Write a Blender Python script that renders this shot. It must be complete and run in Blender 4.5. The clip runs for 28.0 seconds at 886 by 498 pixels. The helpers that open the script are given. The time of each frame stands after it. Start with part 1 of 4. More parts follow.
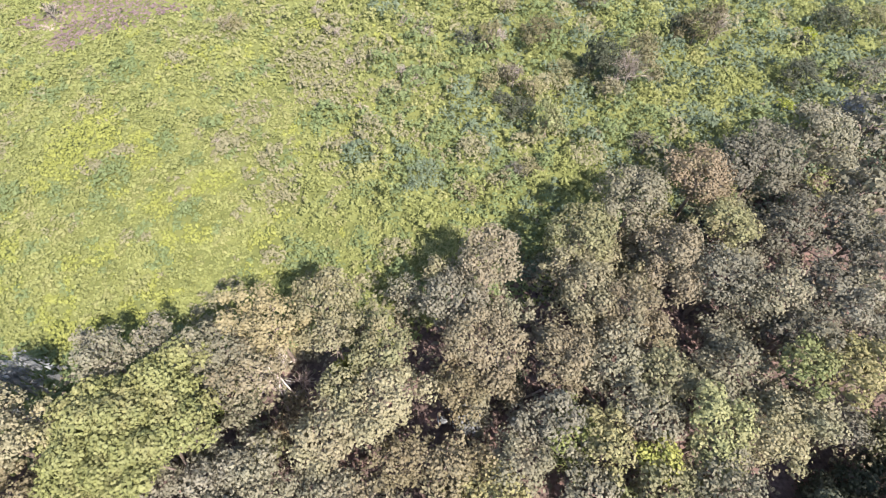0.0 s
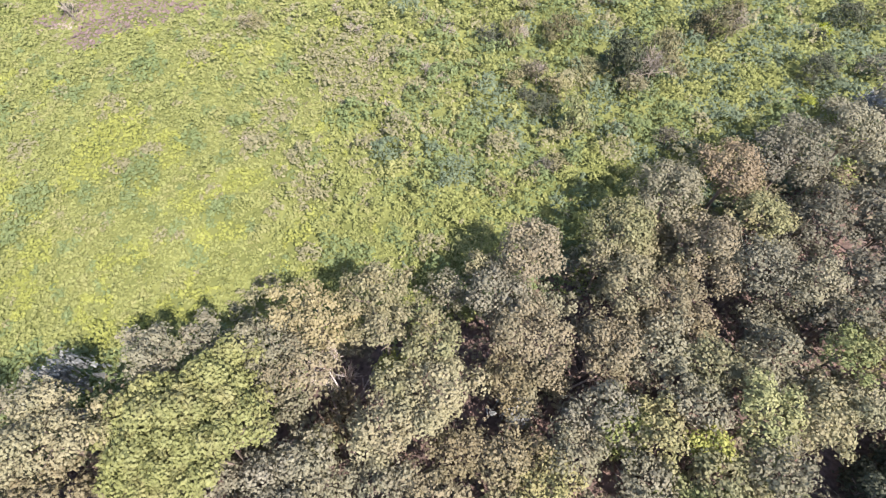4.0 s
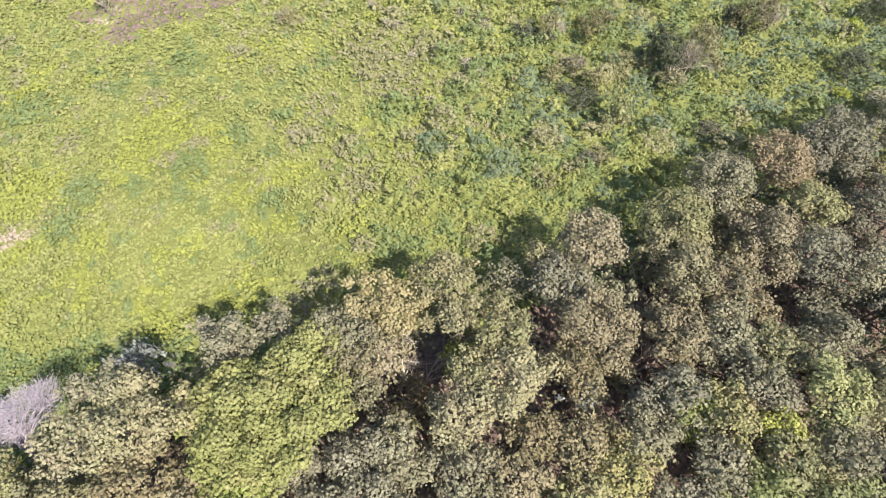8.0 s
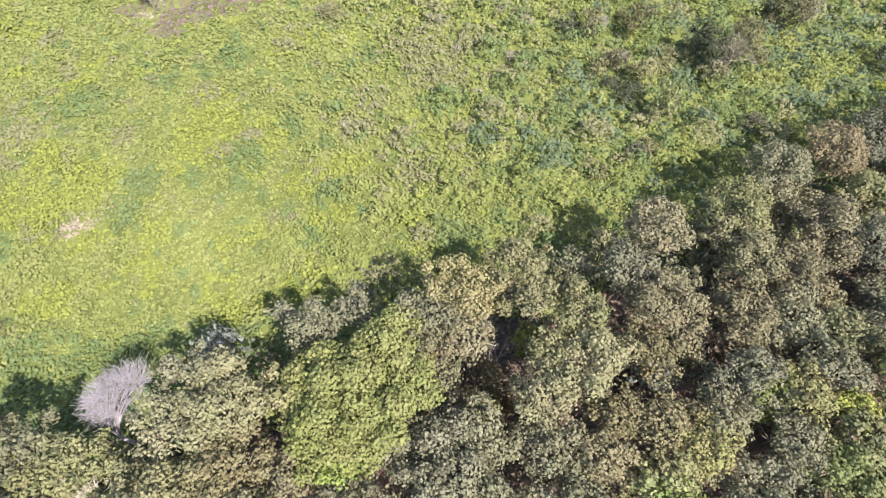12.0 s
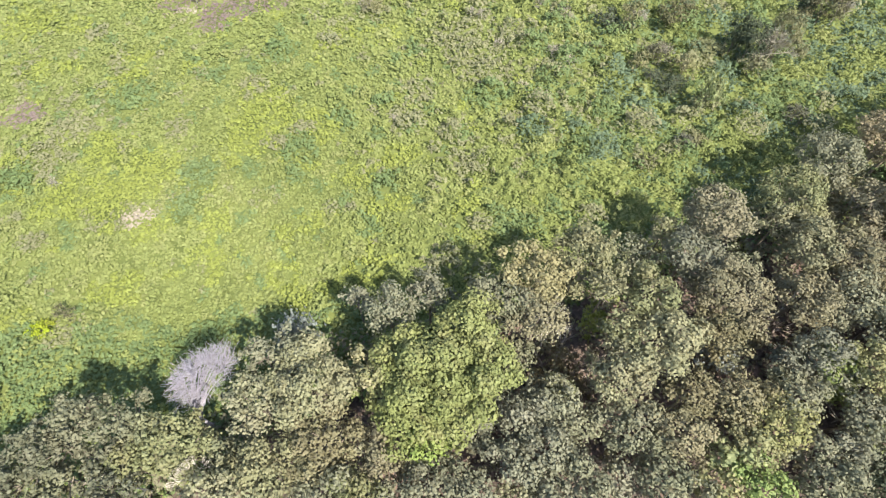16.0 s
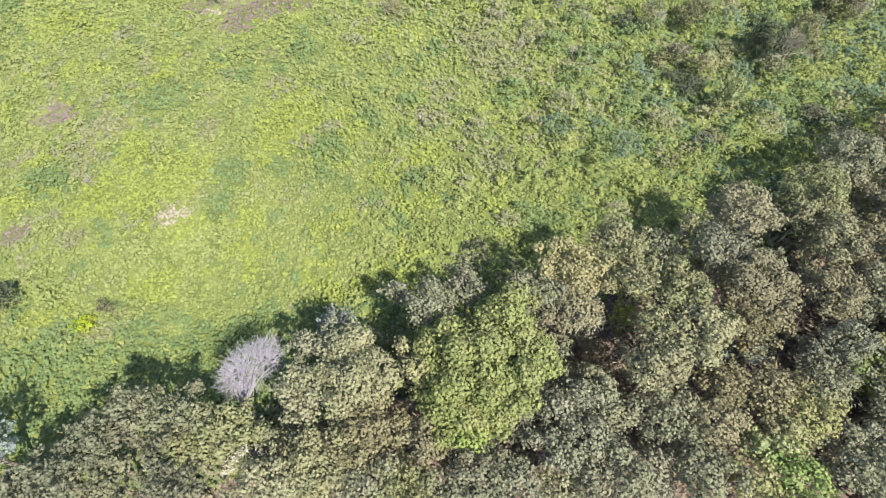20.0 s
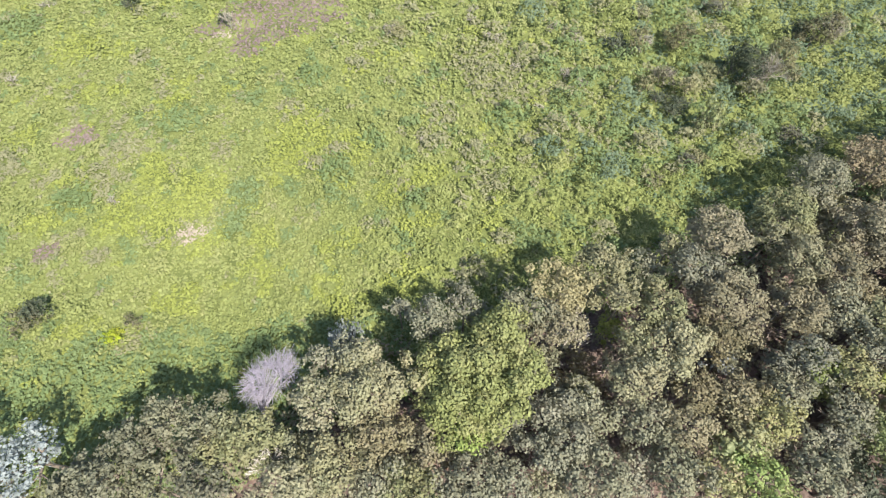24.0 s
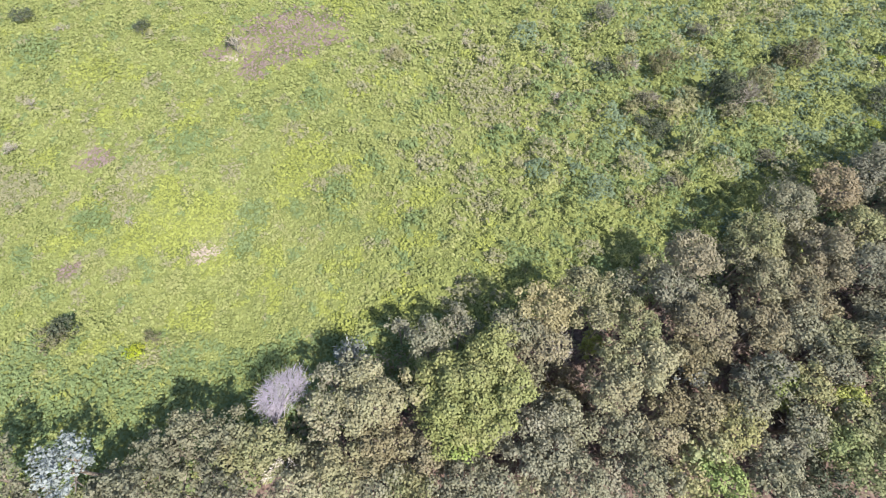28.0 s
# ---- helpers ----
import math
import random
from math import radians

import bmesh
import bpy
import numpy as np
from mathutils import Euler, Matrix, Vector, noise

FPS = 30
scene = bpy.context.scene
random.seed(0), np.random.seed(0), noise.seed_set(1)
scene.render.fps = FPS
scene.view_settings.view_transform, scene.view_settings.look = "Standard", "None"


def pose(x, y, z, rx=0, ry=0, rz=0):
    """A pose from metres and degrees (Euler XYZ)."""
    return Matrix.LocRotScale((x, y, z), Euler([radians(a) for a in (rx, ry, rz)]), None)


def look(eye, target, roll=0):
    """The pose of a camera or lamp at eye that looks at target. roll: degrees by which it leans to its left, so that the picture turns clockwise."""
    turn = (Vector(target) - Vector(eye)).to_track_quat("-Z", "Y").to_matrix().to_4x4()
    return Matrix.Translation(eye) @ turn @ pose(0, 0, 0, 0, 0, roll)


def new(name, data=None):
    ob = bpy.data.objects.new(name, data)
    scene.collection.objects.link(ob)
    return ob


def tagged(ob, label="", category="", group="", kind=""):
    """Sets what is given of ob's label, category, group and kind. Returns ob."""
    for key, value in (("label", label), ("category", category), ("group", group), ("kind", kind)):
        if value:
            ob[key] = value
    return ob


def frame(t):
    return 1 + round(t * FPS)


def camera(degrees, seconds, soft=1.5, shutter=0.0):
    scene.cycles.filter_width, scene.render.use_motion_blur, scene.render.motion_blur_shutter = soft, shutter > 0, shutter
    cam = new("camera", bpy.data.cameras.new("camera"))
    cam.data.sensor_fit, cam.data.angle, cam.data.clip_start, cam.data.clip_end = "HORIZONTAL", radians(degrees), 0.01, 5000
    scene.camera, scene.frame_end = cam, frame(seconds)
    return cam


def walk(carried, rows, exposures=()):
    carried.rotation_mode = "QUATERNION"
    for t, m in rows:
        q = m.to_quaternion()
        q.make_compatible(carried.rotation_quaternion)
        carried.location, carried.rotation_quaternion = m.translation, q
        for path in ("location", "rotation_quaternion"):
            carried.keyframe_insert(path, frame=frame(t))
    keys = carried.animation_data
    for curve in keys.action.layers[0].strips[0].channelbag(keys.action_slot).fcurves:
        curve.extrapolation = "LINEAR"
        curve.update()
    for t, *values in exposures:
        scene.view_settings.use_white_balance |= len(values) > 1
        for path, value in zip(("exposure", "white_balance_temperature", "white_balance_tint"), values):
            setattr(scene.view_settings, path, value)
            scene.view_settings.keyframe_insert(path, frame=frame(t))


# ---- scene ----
cam = camera(82, 28.0, soft=1.03)
PATH = [
    (0, (2.136, 6.001, 40.107), (1.699, 16.597, 23.150), -0.94),
    (1, (1.584, 5.914, 40.126), (1.176, 16.505, 23.166), -0.85),
    (2, (0.602, 5.779, 40.172), (0.267, 16.362, 23.204), -0.65),
    (3, (-0.487, 5.642, 40.229), (-0.729, 16.214, 23.253), -0.41),
    (3.5, (-1.070, 5.565, 40.258), (-1.265, 16.131, 23.278), -0.29),
    (4.5, (-2.329, 5.378, 40.314), (-2.439, 15.932, 23.326), -0.06),
    (5.5, (-3.485, 5.189, 40.360), (-3.533, 15.732, 23.365), 0.13),
    (6, (-4.171, 5.061, 40.382), (-4.194, 15.599, 23.383), 0.21),
    (7, (-5.559, 4.785, 40.422), (-5.545, 15.313, 23.417), 0.35),
    (8, (-6.974, 4.484, 40.459), (-6.935, 15.004, 23.449), 0.46),
    (9, (-8.450, 4.157, 40.497), (-8.390, 14.670, 23.483), 0.55),
    (10, (-9.696, 3.875, 40.530), (-9.621, 14.382, 23.512), 0.62),
    (11, (-11.187, 3.532, 40.571), (-11.095, 14.032, 23.550), 0.70),
    (12, (-12.616, 3.197, 40.612), (-12.507, 13.692, 23.587), 0.77),
    (12.5, (-13.337, 3.027, 40.634), (-13.220, 13.518, 23.607), 0.80),
    (13.5, (-14.793, 2.679, 40.679), (-14.658, 13.166, 23.649), 0.86),
    (14.5, (-16.267, 2.324, 40.726), (-16.113, 12.805, 23.694), 0.91),
    (15, (-16.845, 2.183, 40.746), (-16.684, 12.663, 23.712), 0.93),
    (16, (-18.177, 1.857, 40.791), (-17.999, 12.332, 23.755), 0.97),
    (17, (-19.439, 1.545, 40.835), (-19.244, 12.016, 23.797), 1.01),
    (17.5, (-20.032, 1.397, 40.856), (-19.830, 11.867, 23.817), 1.03),
    (18, (-20.628, 1.248, 40.878), (-20.418, 11.716, 23.838), 1.04),
    (18.5, (-20.910, 1.177, 40.888), (-20.696, 11.645, 23.848), 1.05),
    (19, (-21.059, 1.134, 40.931), (-20.842, 11.601, 23.890), 1.05),
    (19.5, (-21.078, 1.096, 41.164), (-20.861, 11.559, 24.120), 1.05),
    (20, (-21.112, 1.030, 41.607), (-20.892, 11.484, 24.558), 1.05),
    (21, (-21.178, 0.903, 42.650), (-20.950, 11.333, 25.587), 1.07),
    (22, (-21.226, 0.812, 43.721), (-20.988, 11.216, 26.642), 1.09),
    (23.5, (-21.265, 0.745, 45.377), (-21.008, 11.102, 28.270), 1.16),
    (25, (-21.264, 0.760, 47.095), (-20.983, 11.062, 29.955), 1.26),
    (26.5, (-21.224, 0.857, 48.874), (-20.913, 11.095, 31.696), 1.39),
    (28, (-21.143, 1.036, 50.715), (-20.800, 11.202, 33.494), 1.56),
]
EXPOSURES = [(0, 1.79, 6650, 23), (3.5, 1.79, 6650, 23), (6, 1.78, 7050, 19), (10, 1.76, 7000, 13), (15, 1.73, 6800, 7), (19, 1.70, 6700, 3), (23, 1.69, 6650, 8), (28, 1.69, 6500, 13)]
walk(cam, [(t, look(eye, target, roll)) for t, eye, target, roll in PATH], EXPOSURES)


# ---- light: clear sky, sun behind the viewer ----
SUN_WAY = Vector((-0.430, 0.484, -0.762)).normalized()
world = bpy.data.worlds.new("sky")
scene.world = world
world.use_nodes = True
wn = world.node_tree.nodes
sky = wn.new("ShaderNodeTexSky")
sky.sky_type = "NISHITA"
sky.sun_disc = False
sky.sun_elevation = math.asin(-SUN_WAY.z)
sky.sun_rotation = math.atan2(-SUN_WAY.x, -SUN_WAY.y)
wn["Background"].inputs["Strength"].default_value = 0.115
world.node_tree.links.new(sky.outputs[0], wn["Background"].inputs["Color"])
sun = new("sun", bpy.data.lights.new("sun", "SUN"))
sun.data.energy = 4.7
sun.data.angle = radians(0.53)
sun.data.color = (1.0, 0.95, 0.87)
sun.rotation_mode = "QUATERNION"
sun.rotation_quaternion = SUN_WAY.to_track_quat("-Z", "Y")


# ---- materials ----
def nodes_of(name):
    m = bpy.data.materials.new(name)
    m.use_nodes = True
    m.node_tree.nodes.clear()
    return m, m.node_tree.nodes, m.node_tree.links


def mix_colour(nd, lk, fac, a, b):
    n = nd.new("ShaderNodeMix")
    n.data_type = "RGBA"
    lk.new(fac, n.inputs[0])
    for sock, v in ((n.inputs[6], a), (n.inputs[7], b)):
        if isinstance(v, tuple):
            sock.default_value = (*v, 1)
        else:
            lk.new(v, sock)
    return n.outputs[2]


def ramp(nd, lk, fac, lo, hi):
    n = nd.new("ShaderNodeMapRange")
    lk.new(fac, n.inputs[0])
    n.inputs[1].default_value, n.inputs[2].default_value = lo, hi
    return n.outputs[0]


def noise_at(nd, lk, scale, detail=3.0, space=None):
    n = nd.new("ShaderNodeTexNoise")
    n.inputs["Scale"].default_value = scale
    n.inputs["Detail"].default_value = detail
    if space:
        lk.new(space, n.inputs["Vector"])
    return n.outputs[0]


def leaf_material(name, dark, light, odd, odd_share=0.15, patch=0.12, through_light=0.25, rough=0.55, speckle=0.38, vary=0.0):
    """Leaves: two tones mixed leaf by leaf and tree by tree, some leaves of an odd colour, patches at ground scale."""
    m, nd, lk = nodes_of(name)
    geo = nd.new("ShaderNodeNewGeometry")
    info = nd.new("ShaderNodeObjectInfo")
    big = noise_at(nd, lk, patch, 2.0, geo.outputs["Position"])
    mid = noise_at(nd, lk, 1.9, 2.0, geo.outputs["Position"])
    add = nd.new("ShaderNodeMath")
    add.operation = "MULTIPLY_ADD"
    lk.new(geo.outputs["Random Per Island"], add.inputs[0])
    add.inputs[1].default_value = speckle
    lk.new(ramp(nd, lk, mid, 0.36, 1.12), add.inputs[2])
    tone = mix_colour(nd, lk, add.outputs[0], dark, light)
    far = nd.new("ShaderNodeMath")
    far.operation = "MULTIPLY_ADD"
    lk.new(info.outputs["Random"], far.inputs[0])
    far.inputs[1].default_value = 0.5
    lk.new(ramp(nd, lk, big, 0.35, 0.95), far.inputs[2])
    less = nd.new("ShaderNodeMath")
    less.operation = "MULTIPLY"
    lk.new(far.outputs[0], less.inputs[0])
    less.inputs[1].default_value = odd_share * 2
    tone = mix_colour(nd, lk, less.outputs[0], tone, odd)
    if vary:
        # boughs that turn yellowish or greyish, and trees that differ in tone
        bough = noise_at(nd, lk, 0.55, 2.0, geo.outputs["Position"])
        tone = mix_colour(nd, lk, ramp(nd, lk, bough, 0.50, 0.95), tone, odd)
        hue = nd.new("ShaderNodeHueSaturation")
        for sock, source, base, span in (("Hue", bough, 0.5 + 0.5 * 0.05 * vary, -0.05 * vary), ("Value", info.outputs["Random"], 1 - 0.12 * vary, 0.24 * vary)):
            k = nd.new("ShaderNodeMath")
            k.operation = "MULTIPLY_ADD"
            lk.new(source, k.inputs[0])
            k.inputs[1].default_value, k.inputs[2].default_value = span, base
            lk.new(k.outputs[0], hue.inputs[sock])
        wn2 = nd.new("ShaderNodeTexWhiteNoise")
        wn2.noise_dimensions = "1D"
        lk.new(info.outputs["Random"], wn2.inputs["W"])
        k = nd.new("ShaderNodeMath")
        k.operation = "MULTIPLY_ADD"
        lk.new(wn2.outputs["Value"], k.inputs[0])
        k.inputs[1].default_value, k.inputs[2].default_value = 0.26 * vary, 1.0
        lk.new(k.outputs[0], hue.inputs["Saturation"])
        lk.new(tone, hue.inputs["Color"])
        tone = hue.outputs["Color"]
    p = nd.new("ShaderNodeBsdfPrincipled")
    p.inputs["Roughness"].default_value = rough
    p.inputs["Specular IOR Level"].default_value = 0.12
    lk.new(tone, p.inputs["Base Color"])
    tr = nd.new("ShaderNodeBsdfTranslucent")
    lk.new(tone, tr.inputs["Color"])
    mx = nd.new("ShaderNodeMixShader")
    mx.inputs[0].default_value = through_light
    lk.new(p.outputs[0], mx.inputs[1])
    lk.new(tr.outputs[0], mx.inputs[2])
    out = nd.new("ShaderNodeOutputMaterial")
    lk.new(mx.outputs[0], out.inputs[0])
    return m


def bark_material(name, dark, light, rough=0.85):
    m, nd, lk = nodes_of(name)
    geo = nd.new("ShaderNodeNewGeometry")
    n1 = noise_at(nd, lk, 9.0, 4.0, geo.outputs["Position"])
    tone = mix_colour(nd, lk, ramp(nd, lk, n1, 0.3, 0.7), dark, light)
    p = nd.new("ShaderNodeBsdfPrincipled")
    p.inputs["Roughness"].default_value = rough
    lk.new(tone, p.inputs["Base Color"])
    b = nd.new("ShaderNodeBump")
    b.inputs["Strength"].default_value = 0.5
    b.inputs["Distance"].default_value = 0.02
    lk.new(n1, b.inputs["Height"])
    lk.new(b.outputs[0], p.inputs["Normal"])
    out = nd.new("ShaderNodeOutputMaterial")
    lk.new(p.outputs[0], out.inputs[0])
    return m


def ground_material():
    """Soil, leaf litter and low turf."""
    m, nd, lk = nodes_of("soil_and_turf")
    geo = nd.new("ShaderNodeNewGeometry")
    pos = geo.outputs["Position"]
    turf = mix_colour(nd, lk, ramp(nd, lk, noise_at(nd, lk, 0.25, 5.0, pos), 0.35, 0.65), (0.068, 0.082, 0.026), (0.124, 0.140, 0.047))
    litter = mix_colour(nd, lk, ramp(nd, lk, noise_at(nd, lk, 3.0, 6.0, pos), 0.3, 0.7), (0.044, 0.033, 0.028), (0.120, 0.089, 0.075))
    litter = mix_colour(nd, lk, ramp(nd, lk, noise_at(nd, lk, 0.5, 2.0, pos), 0.52, 0.68), litter, (0.155, 0.104, 0.084))
    # the wood's floor lies south of the line y = 0.42 x + 22
    sep = nd.new("ShaderNodeSeparateXYZ")
    lk.new(pos, sep.inputs[0])
    line = nd.new("ShaderNodeMath")
    line.operation = "MULTIPLY_ADD"
    lk.new(sep.outputs[0], line.inputs[0])
    line.inputs[1].default_value = -0.42
    lk.new(sep.outputs[1], line.inputs[2])
    wob = nd.new("ShaderNodeMath")
    wob.operation = "MULTIPLY_ADD"
    lk.new(noise_at(nd, lk, 0.2, 3.0, pos), wob.inputs[0])
    wob.inputs[1].default_value = 8.0
    lk.new(line.outputs[0], wob.inputs[2])
    tone = mix_colour(nd, lk, ramp(nd, lk, wob.outputs[0], 27.5, 31.5), litter, turf)
    p = nd.new("ShaderNodeBsdfPrincipled")
    p.inputs["Roughness"].default_value = 0.95
    p.inputs["Specular IOR Level"].default_value = 0.1
    lk.new(tone, p.inputs["Base Color"])
    b = nd.new("ShaderNodeBump")
    b.inputs["Distance"].default_value = 0.08
    lk.new(noise_at(nd, lk, 4.0, 5.0, pos), b.inputs["Height"])
    lk.new(b.outputs[0], p.inputs["Normal"])
    out = nd.new("ShaderNodeOutputMaterial")
    lk.new(p.outputs[0], out.inputs[0])
    return m


LEAF = {
    "olive": leaf_material("olive_leaves", (0.105, 0.110, 0.064), (0.196, 0.201, 0.120), (0.195, 0.184, 0.114), 0.12, vary=1.0),
    "grey": leaf_material("grey_green_leaves", (0.114, 0.115, 0.081), (0.203, 0.202, 0.144), (0.194, 0.188, 0.136), 0.15, vary=1.0),
    "tan": leaf_material("tan_leaves", (0.120, 0.109, 0.072), (0.217, 0.199, 0.136), (0.183, 0.167, 0.105), 0.15, vary=1.0),
    "brown": leaf_material("brown_leaves", (0.081, 0.080, 0.059), (0.147, 0.144, 0.109), (0.121, 0.126, 0.091), 0.20, vary=1.0),
    "rust": leaf_material("rust_leaves", (0.118, 0.097, 0.064), (0.209, 0.172, 0.112), (0.160, 0.145, 0.094), 0.15, vary=1.0),
    "cream": leaf_material("cream_leaves", (0.163, 0.148, 0.090), (0.277, 0.253, 0.153), (0.249, 0.228, 0.120), 0.25, vary=0.5),
    "green": leaf_material("green_leaves", (0.118, 0.138, 0.062), (0.205, 0.232, 0.112), (0.176, 0.178, 0.101), 0.15, vary=1.0),
    "oak": leaf_material("oak_leaves", (0.119, 0.135, 0.053), (0.210, 0.229, 0.092), (0.196, 0.190, 0.099), 0.12, vary=0.35),
    "lime": leaf_material("lime_leaves", (0.144, 0.145, 0.070), (0.265, 0.258, 0.135), (0.212, 0.193, 0.123), 0.15, vary=1.0),
    "khaki": leaf_material("khaki_leaves", (0.133, 0.130, 0.081), (0.242, 0.236, 0.155), (0.208, 0.197, 0.124), 0.15, vary=1.0),
    "sage": leaf_material("sage_leaves", (0.139, 0.152, 0.079), (0.231, 0.247, 0.132), (0.203, 0.204, 0.114), 0.15, vary=1.0),
    "moss": leaf_material("moss_leaves", (0.090, 0.093, 0.064), (0.159, 0.159, 0.112), (0.153, 0.145, 0.101), 0.15, vary=1.0),
    "fresh": leaf_material("fresh_leaves", (0.118, 0.159, 0.053), (0.201, 0.256, 0.089), (0.188, 0.208, 0.088), 0.15, vary=1.0),
    "gold": leaf_material("gold_leaves", (0.154, 0.167, 0.052), (0.266, 0.278, 0.086), (0.198, 0.210, 0.093), 0.15, vary=1.0),
    "yellow": leaf_material("yellow_leaves", (0.173, 0.207, 0.042), (0.282, 0.327, 0.070), (0.223, 0.244, 0.084), 0.15, vary=1.0),
    "pale": leaf_material("pale_leaves", (0.179, 0.194, 0.107), (0.326, 0.344, 0.202), (0.250, 0.256, 0.149), 0.15, vary=1.0),
    "silver": leaf_material("silver_leaves", (0.121, 0.136, 0.133), (0.231, 0.252, 0.247), (0.170, 0.174, 0.162), 0.2, vary=1.0),
    "white": leaf_material("white_blossom_leaves", (0.139, 0.161, 0.155), (0.278, 0.310, 0.305), (0.194, 0.213, 0.202), 0.20, vary=0.2),
    # dark bushes, and shade of gaps and hollows put into leaf colour
    "dark": leaf_material("dark_and_shade_leaves", (0.038, 0.049, 0.034), (0.083, 0.097, 0.064), (0.081, 0.084, 0.059), 0.25, vary=1.0),
    "dull": leaf_material("dull_leaves", (0.062, 0.068, 0.038), (0.132, 0.132, 0.074), (0.140, 0.122, 0.085), 0.30, vary=1.0),
    "ash": leaf_material("ash_grey_leaves", (0.130, 0.124, 0.081), (0.225, 0.212, 0.140), (0.170, 0.172, 0.095), 0.35, vary=1.0),
}
SCRUB = {
    "green": leaf_material("scrub_green", (0.142, 0.166, 0.055), (0.225, 0.258, 0.090), (0.241, 0.244, 0.103), 0.18, 0.06, through_light=0.30, speckle=0.20),
    "yellow": leaf_material("scrub_yellow", (0.169, 0.192, 0.047), (0.258, 0.287, 0.078), (0.239, 0.259, 0.094), 0.2, 0.1, through_light=0.30, speckle=0.14),
    "pale": leaf_material("scrub_pale", (0.154, 0.172, 0.061), (0.238, 0.260, 0.100), (0.238, 0.242, 0.108), 0.2, 0.1, through_light=0.30, speckle=0.18),
    "dry": leaf_material("scrub_dry", (0.152, 0.150, 0.086), (0.238, 0.232, 0.140), (0.206, 0.210, 0.110), 0.25, 0.1, through_light=0.30, speckle=0.22),
    "deep": leaf_material("scrub_deep", (0.094, 0.131, 0.052), (0.160, 0.212, 0.089), (0.175, 0.202, 0.099), 0.15, 0.1, through_light=0.30, speckle=0.24),
    "thicket": leaf_material("scrub_thicket", (0.076, 0.110, 0.065), (0.135, 0.182, 0.109), (0.162, 0.186, 0.123), 0.15, 0.1, through_light=0.30, speckle=0.24),
    "bare": leaf_material("scrub_bare", (0.113, 0.084, 0.081), (0.197, 0.147, 0.143), (0.177, 0.140, 0.124), 0.2, 0.1, through_light=0.20, speckle=0.3),
    "straw": leaf_material("scrub_straw_and_glare", (0.212, 0.176, 0.143), (0.314, 0.265, 0.226), (0.235, 0.223, 0.151), 0.2, 0.1, through_light=0.20, speckle=0.3),
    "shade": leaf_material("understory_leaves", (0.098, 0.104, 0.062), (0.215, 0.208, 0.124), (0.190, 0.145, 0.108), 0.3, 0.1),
}
BARK = bark_material("grey_brown_bark", (0.07, 0.055, 0.042), (0.20, 0.165, 0.13))
PALE_BARK = bark_material("lilac_grey_twigs", (0.16, 0.147, 0.172), (0.34, 0.313, 0.362))
WHITE_BARK = bark_material("bleached_twigs", (0.36, 0.32, 0.27), (0.62, 0.57, 0.50))
DEAD_BARK = bark_material("dead_wood", (0.12, 0.09, 0.075), (0.32, 0.26, 0.22))
DRY_TWIGS = bark_material("dry_grey_twigs", (0.16, 0.145, 0.115), (0.33, 0.295, 0.24))
SOIL = ground_material()


# ---- mesh helpers ----
def link_mesh(name, verts, faces, material):
    """One mesh from vertex and face arrays; all faces have as many corners as faces has columns."""
    me = bpy.data.meshes.new(name)
    n, k = faces.shape
    me.vertices.add(len(verts))
    me.vertices.foreach_set("co", np.ascontiguousarray(verts, dtype=np.float32).ravel())
    me.loops.add(n * k)
    me.loops.foreach_set("vertex_index", np.ascontiguousarray(faces, dtype=np.int32).ravel())
    me.polygons.add(n)
    me.polygons.foreach_set("loop_start", np.arange(0, n * k, k, dtype=np.int32))
    me.materials.append(material)
    me.update(calc_edges=True)
    return me


def part(name, mesh, parent, at=(0, 0, 0), scale=(1, 1, 1), turn=(0, 0, 0), material=None, label=""):
    ob = new(name, mesh)
    ob.parent = parent
    ob.location, ob.scale, ob.rotation_euler = at, scale, turn
    if material:
        ob.material_slots[0].link = "OBJECT"
        ob.material_slots[0].material = material
    if label:
        tagged(ob, label)
    return ob


def limb(trunk, mesh, at, scale, turn, material=None):
    """A limb that belongs to its trunk; its place and size are given from the tree's foot."""
    ob = part("limb", mesh, trunk, at, scale, turn, material)
    ob.matrix_parent_inverse = trunk.matrix_basis.inverted()
    return ob


def unit(v):
    return v / np.maximum(np.linalg.norm(v, axis=-1, keepdims=True), 1e-9)


def tubes(a, b, ra, rb, sides=5):
    """Tapered open tubes from points a to b."""
    n = len(a)
    way = unit(b - a)
    ref = np.where(np.abs(way[:, 2:3]) > 0.9, np.array([[1.0, 0, 0]]), np.array([[0, 0, 1.0]]))
    u = unit(np.cross(way, ref))
    w = np.cross(way, u)
    ang = np.arange(sides) * 2 * np.pi / sides
    ring = u[:, None] * np.cos(ang)[None, :, None] + w[:, None] * np.sin(ang)[None, :, None]
    v = np.concatenate([a[:, None] + ring * ra[:, None, None], b[:, None] + ring * rb[:, None, None]], 1).reshape(-1, 3)
    i = np.arange(sides)
    j = (i + 1) % sides
    one = np.stack([i, j, j + sides, i + sides], 1)
    return v, (one[None] + (np.arange(n) * 2 * sides)[:, None, None]).reshape(-1, 4)


def globe(n, rng):
    """n directions spread evenly over a ball, turned at random."""
    i = np.arange(n) + 0.5
    z = 1 - 2 * i / n
    a = i * 2.399963 + rng.uniform(0, 6.28)
    r = np.sqrt(1 - z * z)
    return np.stack([r * np.cos(a), r * np.sin(a), z], 1)


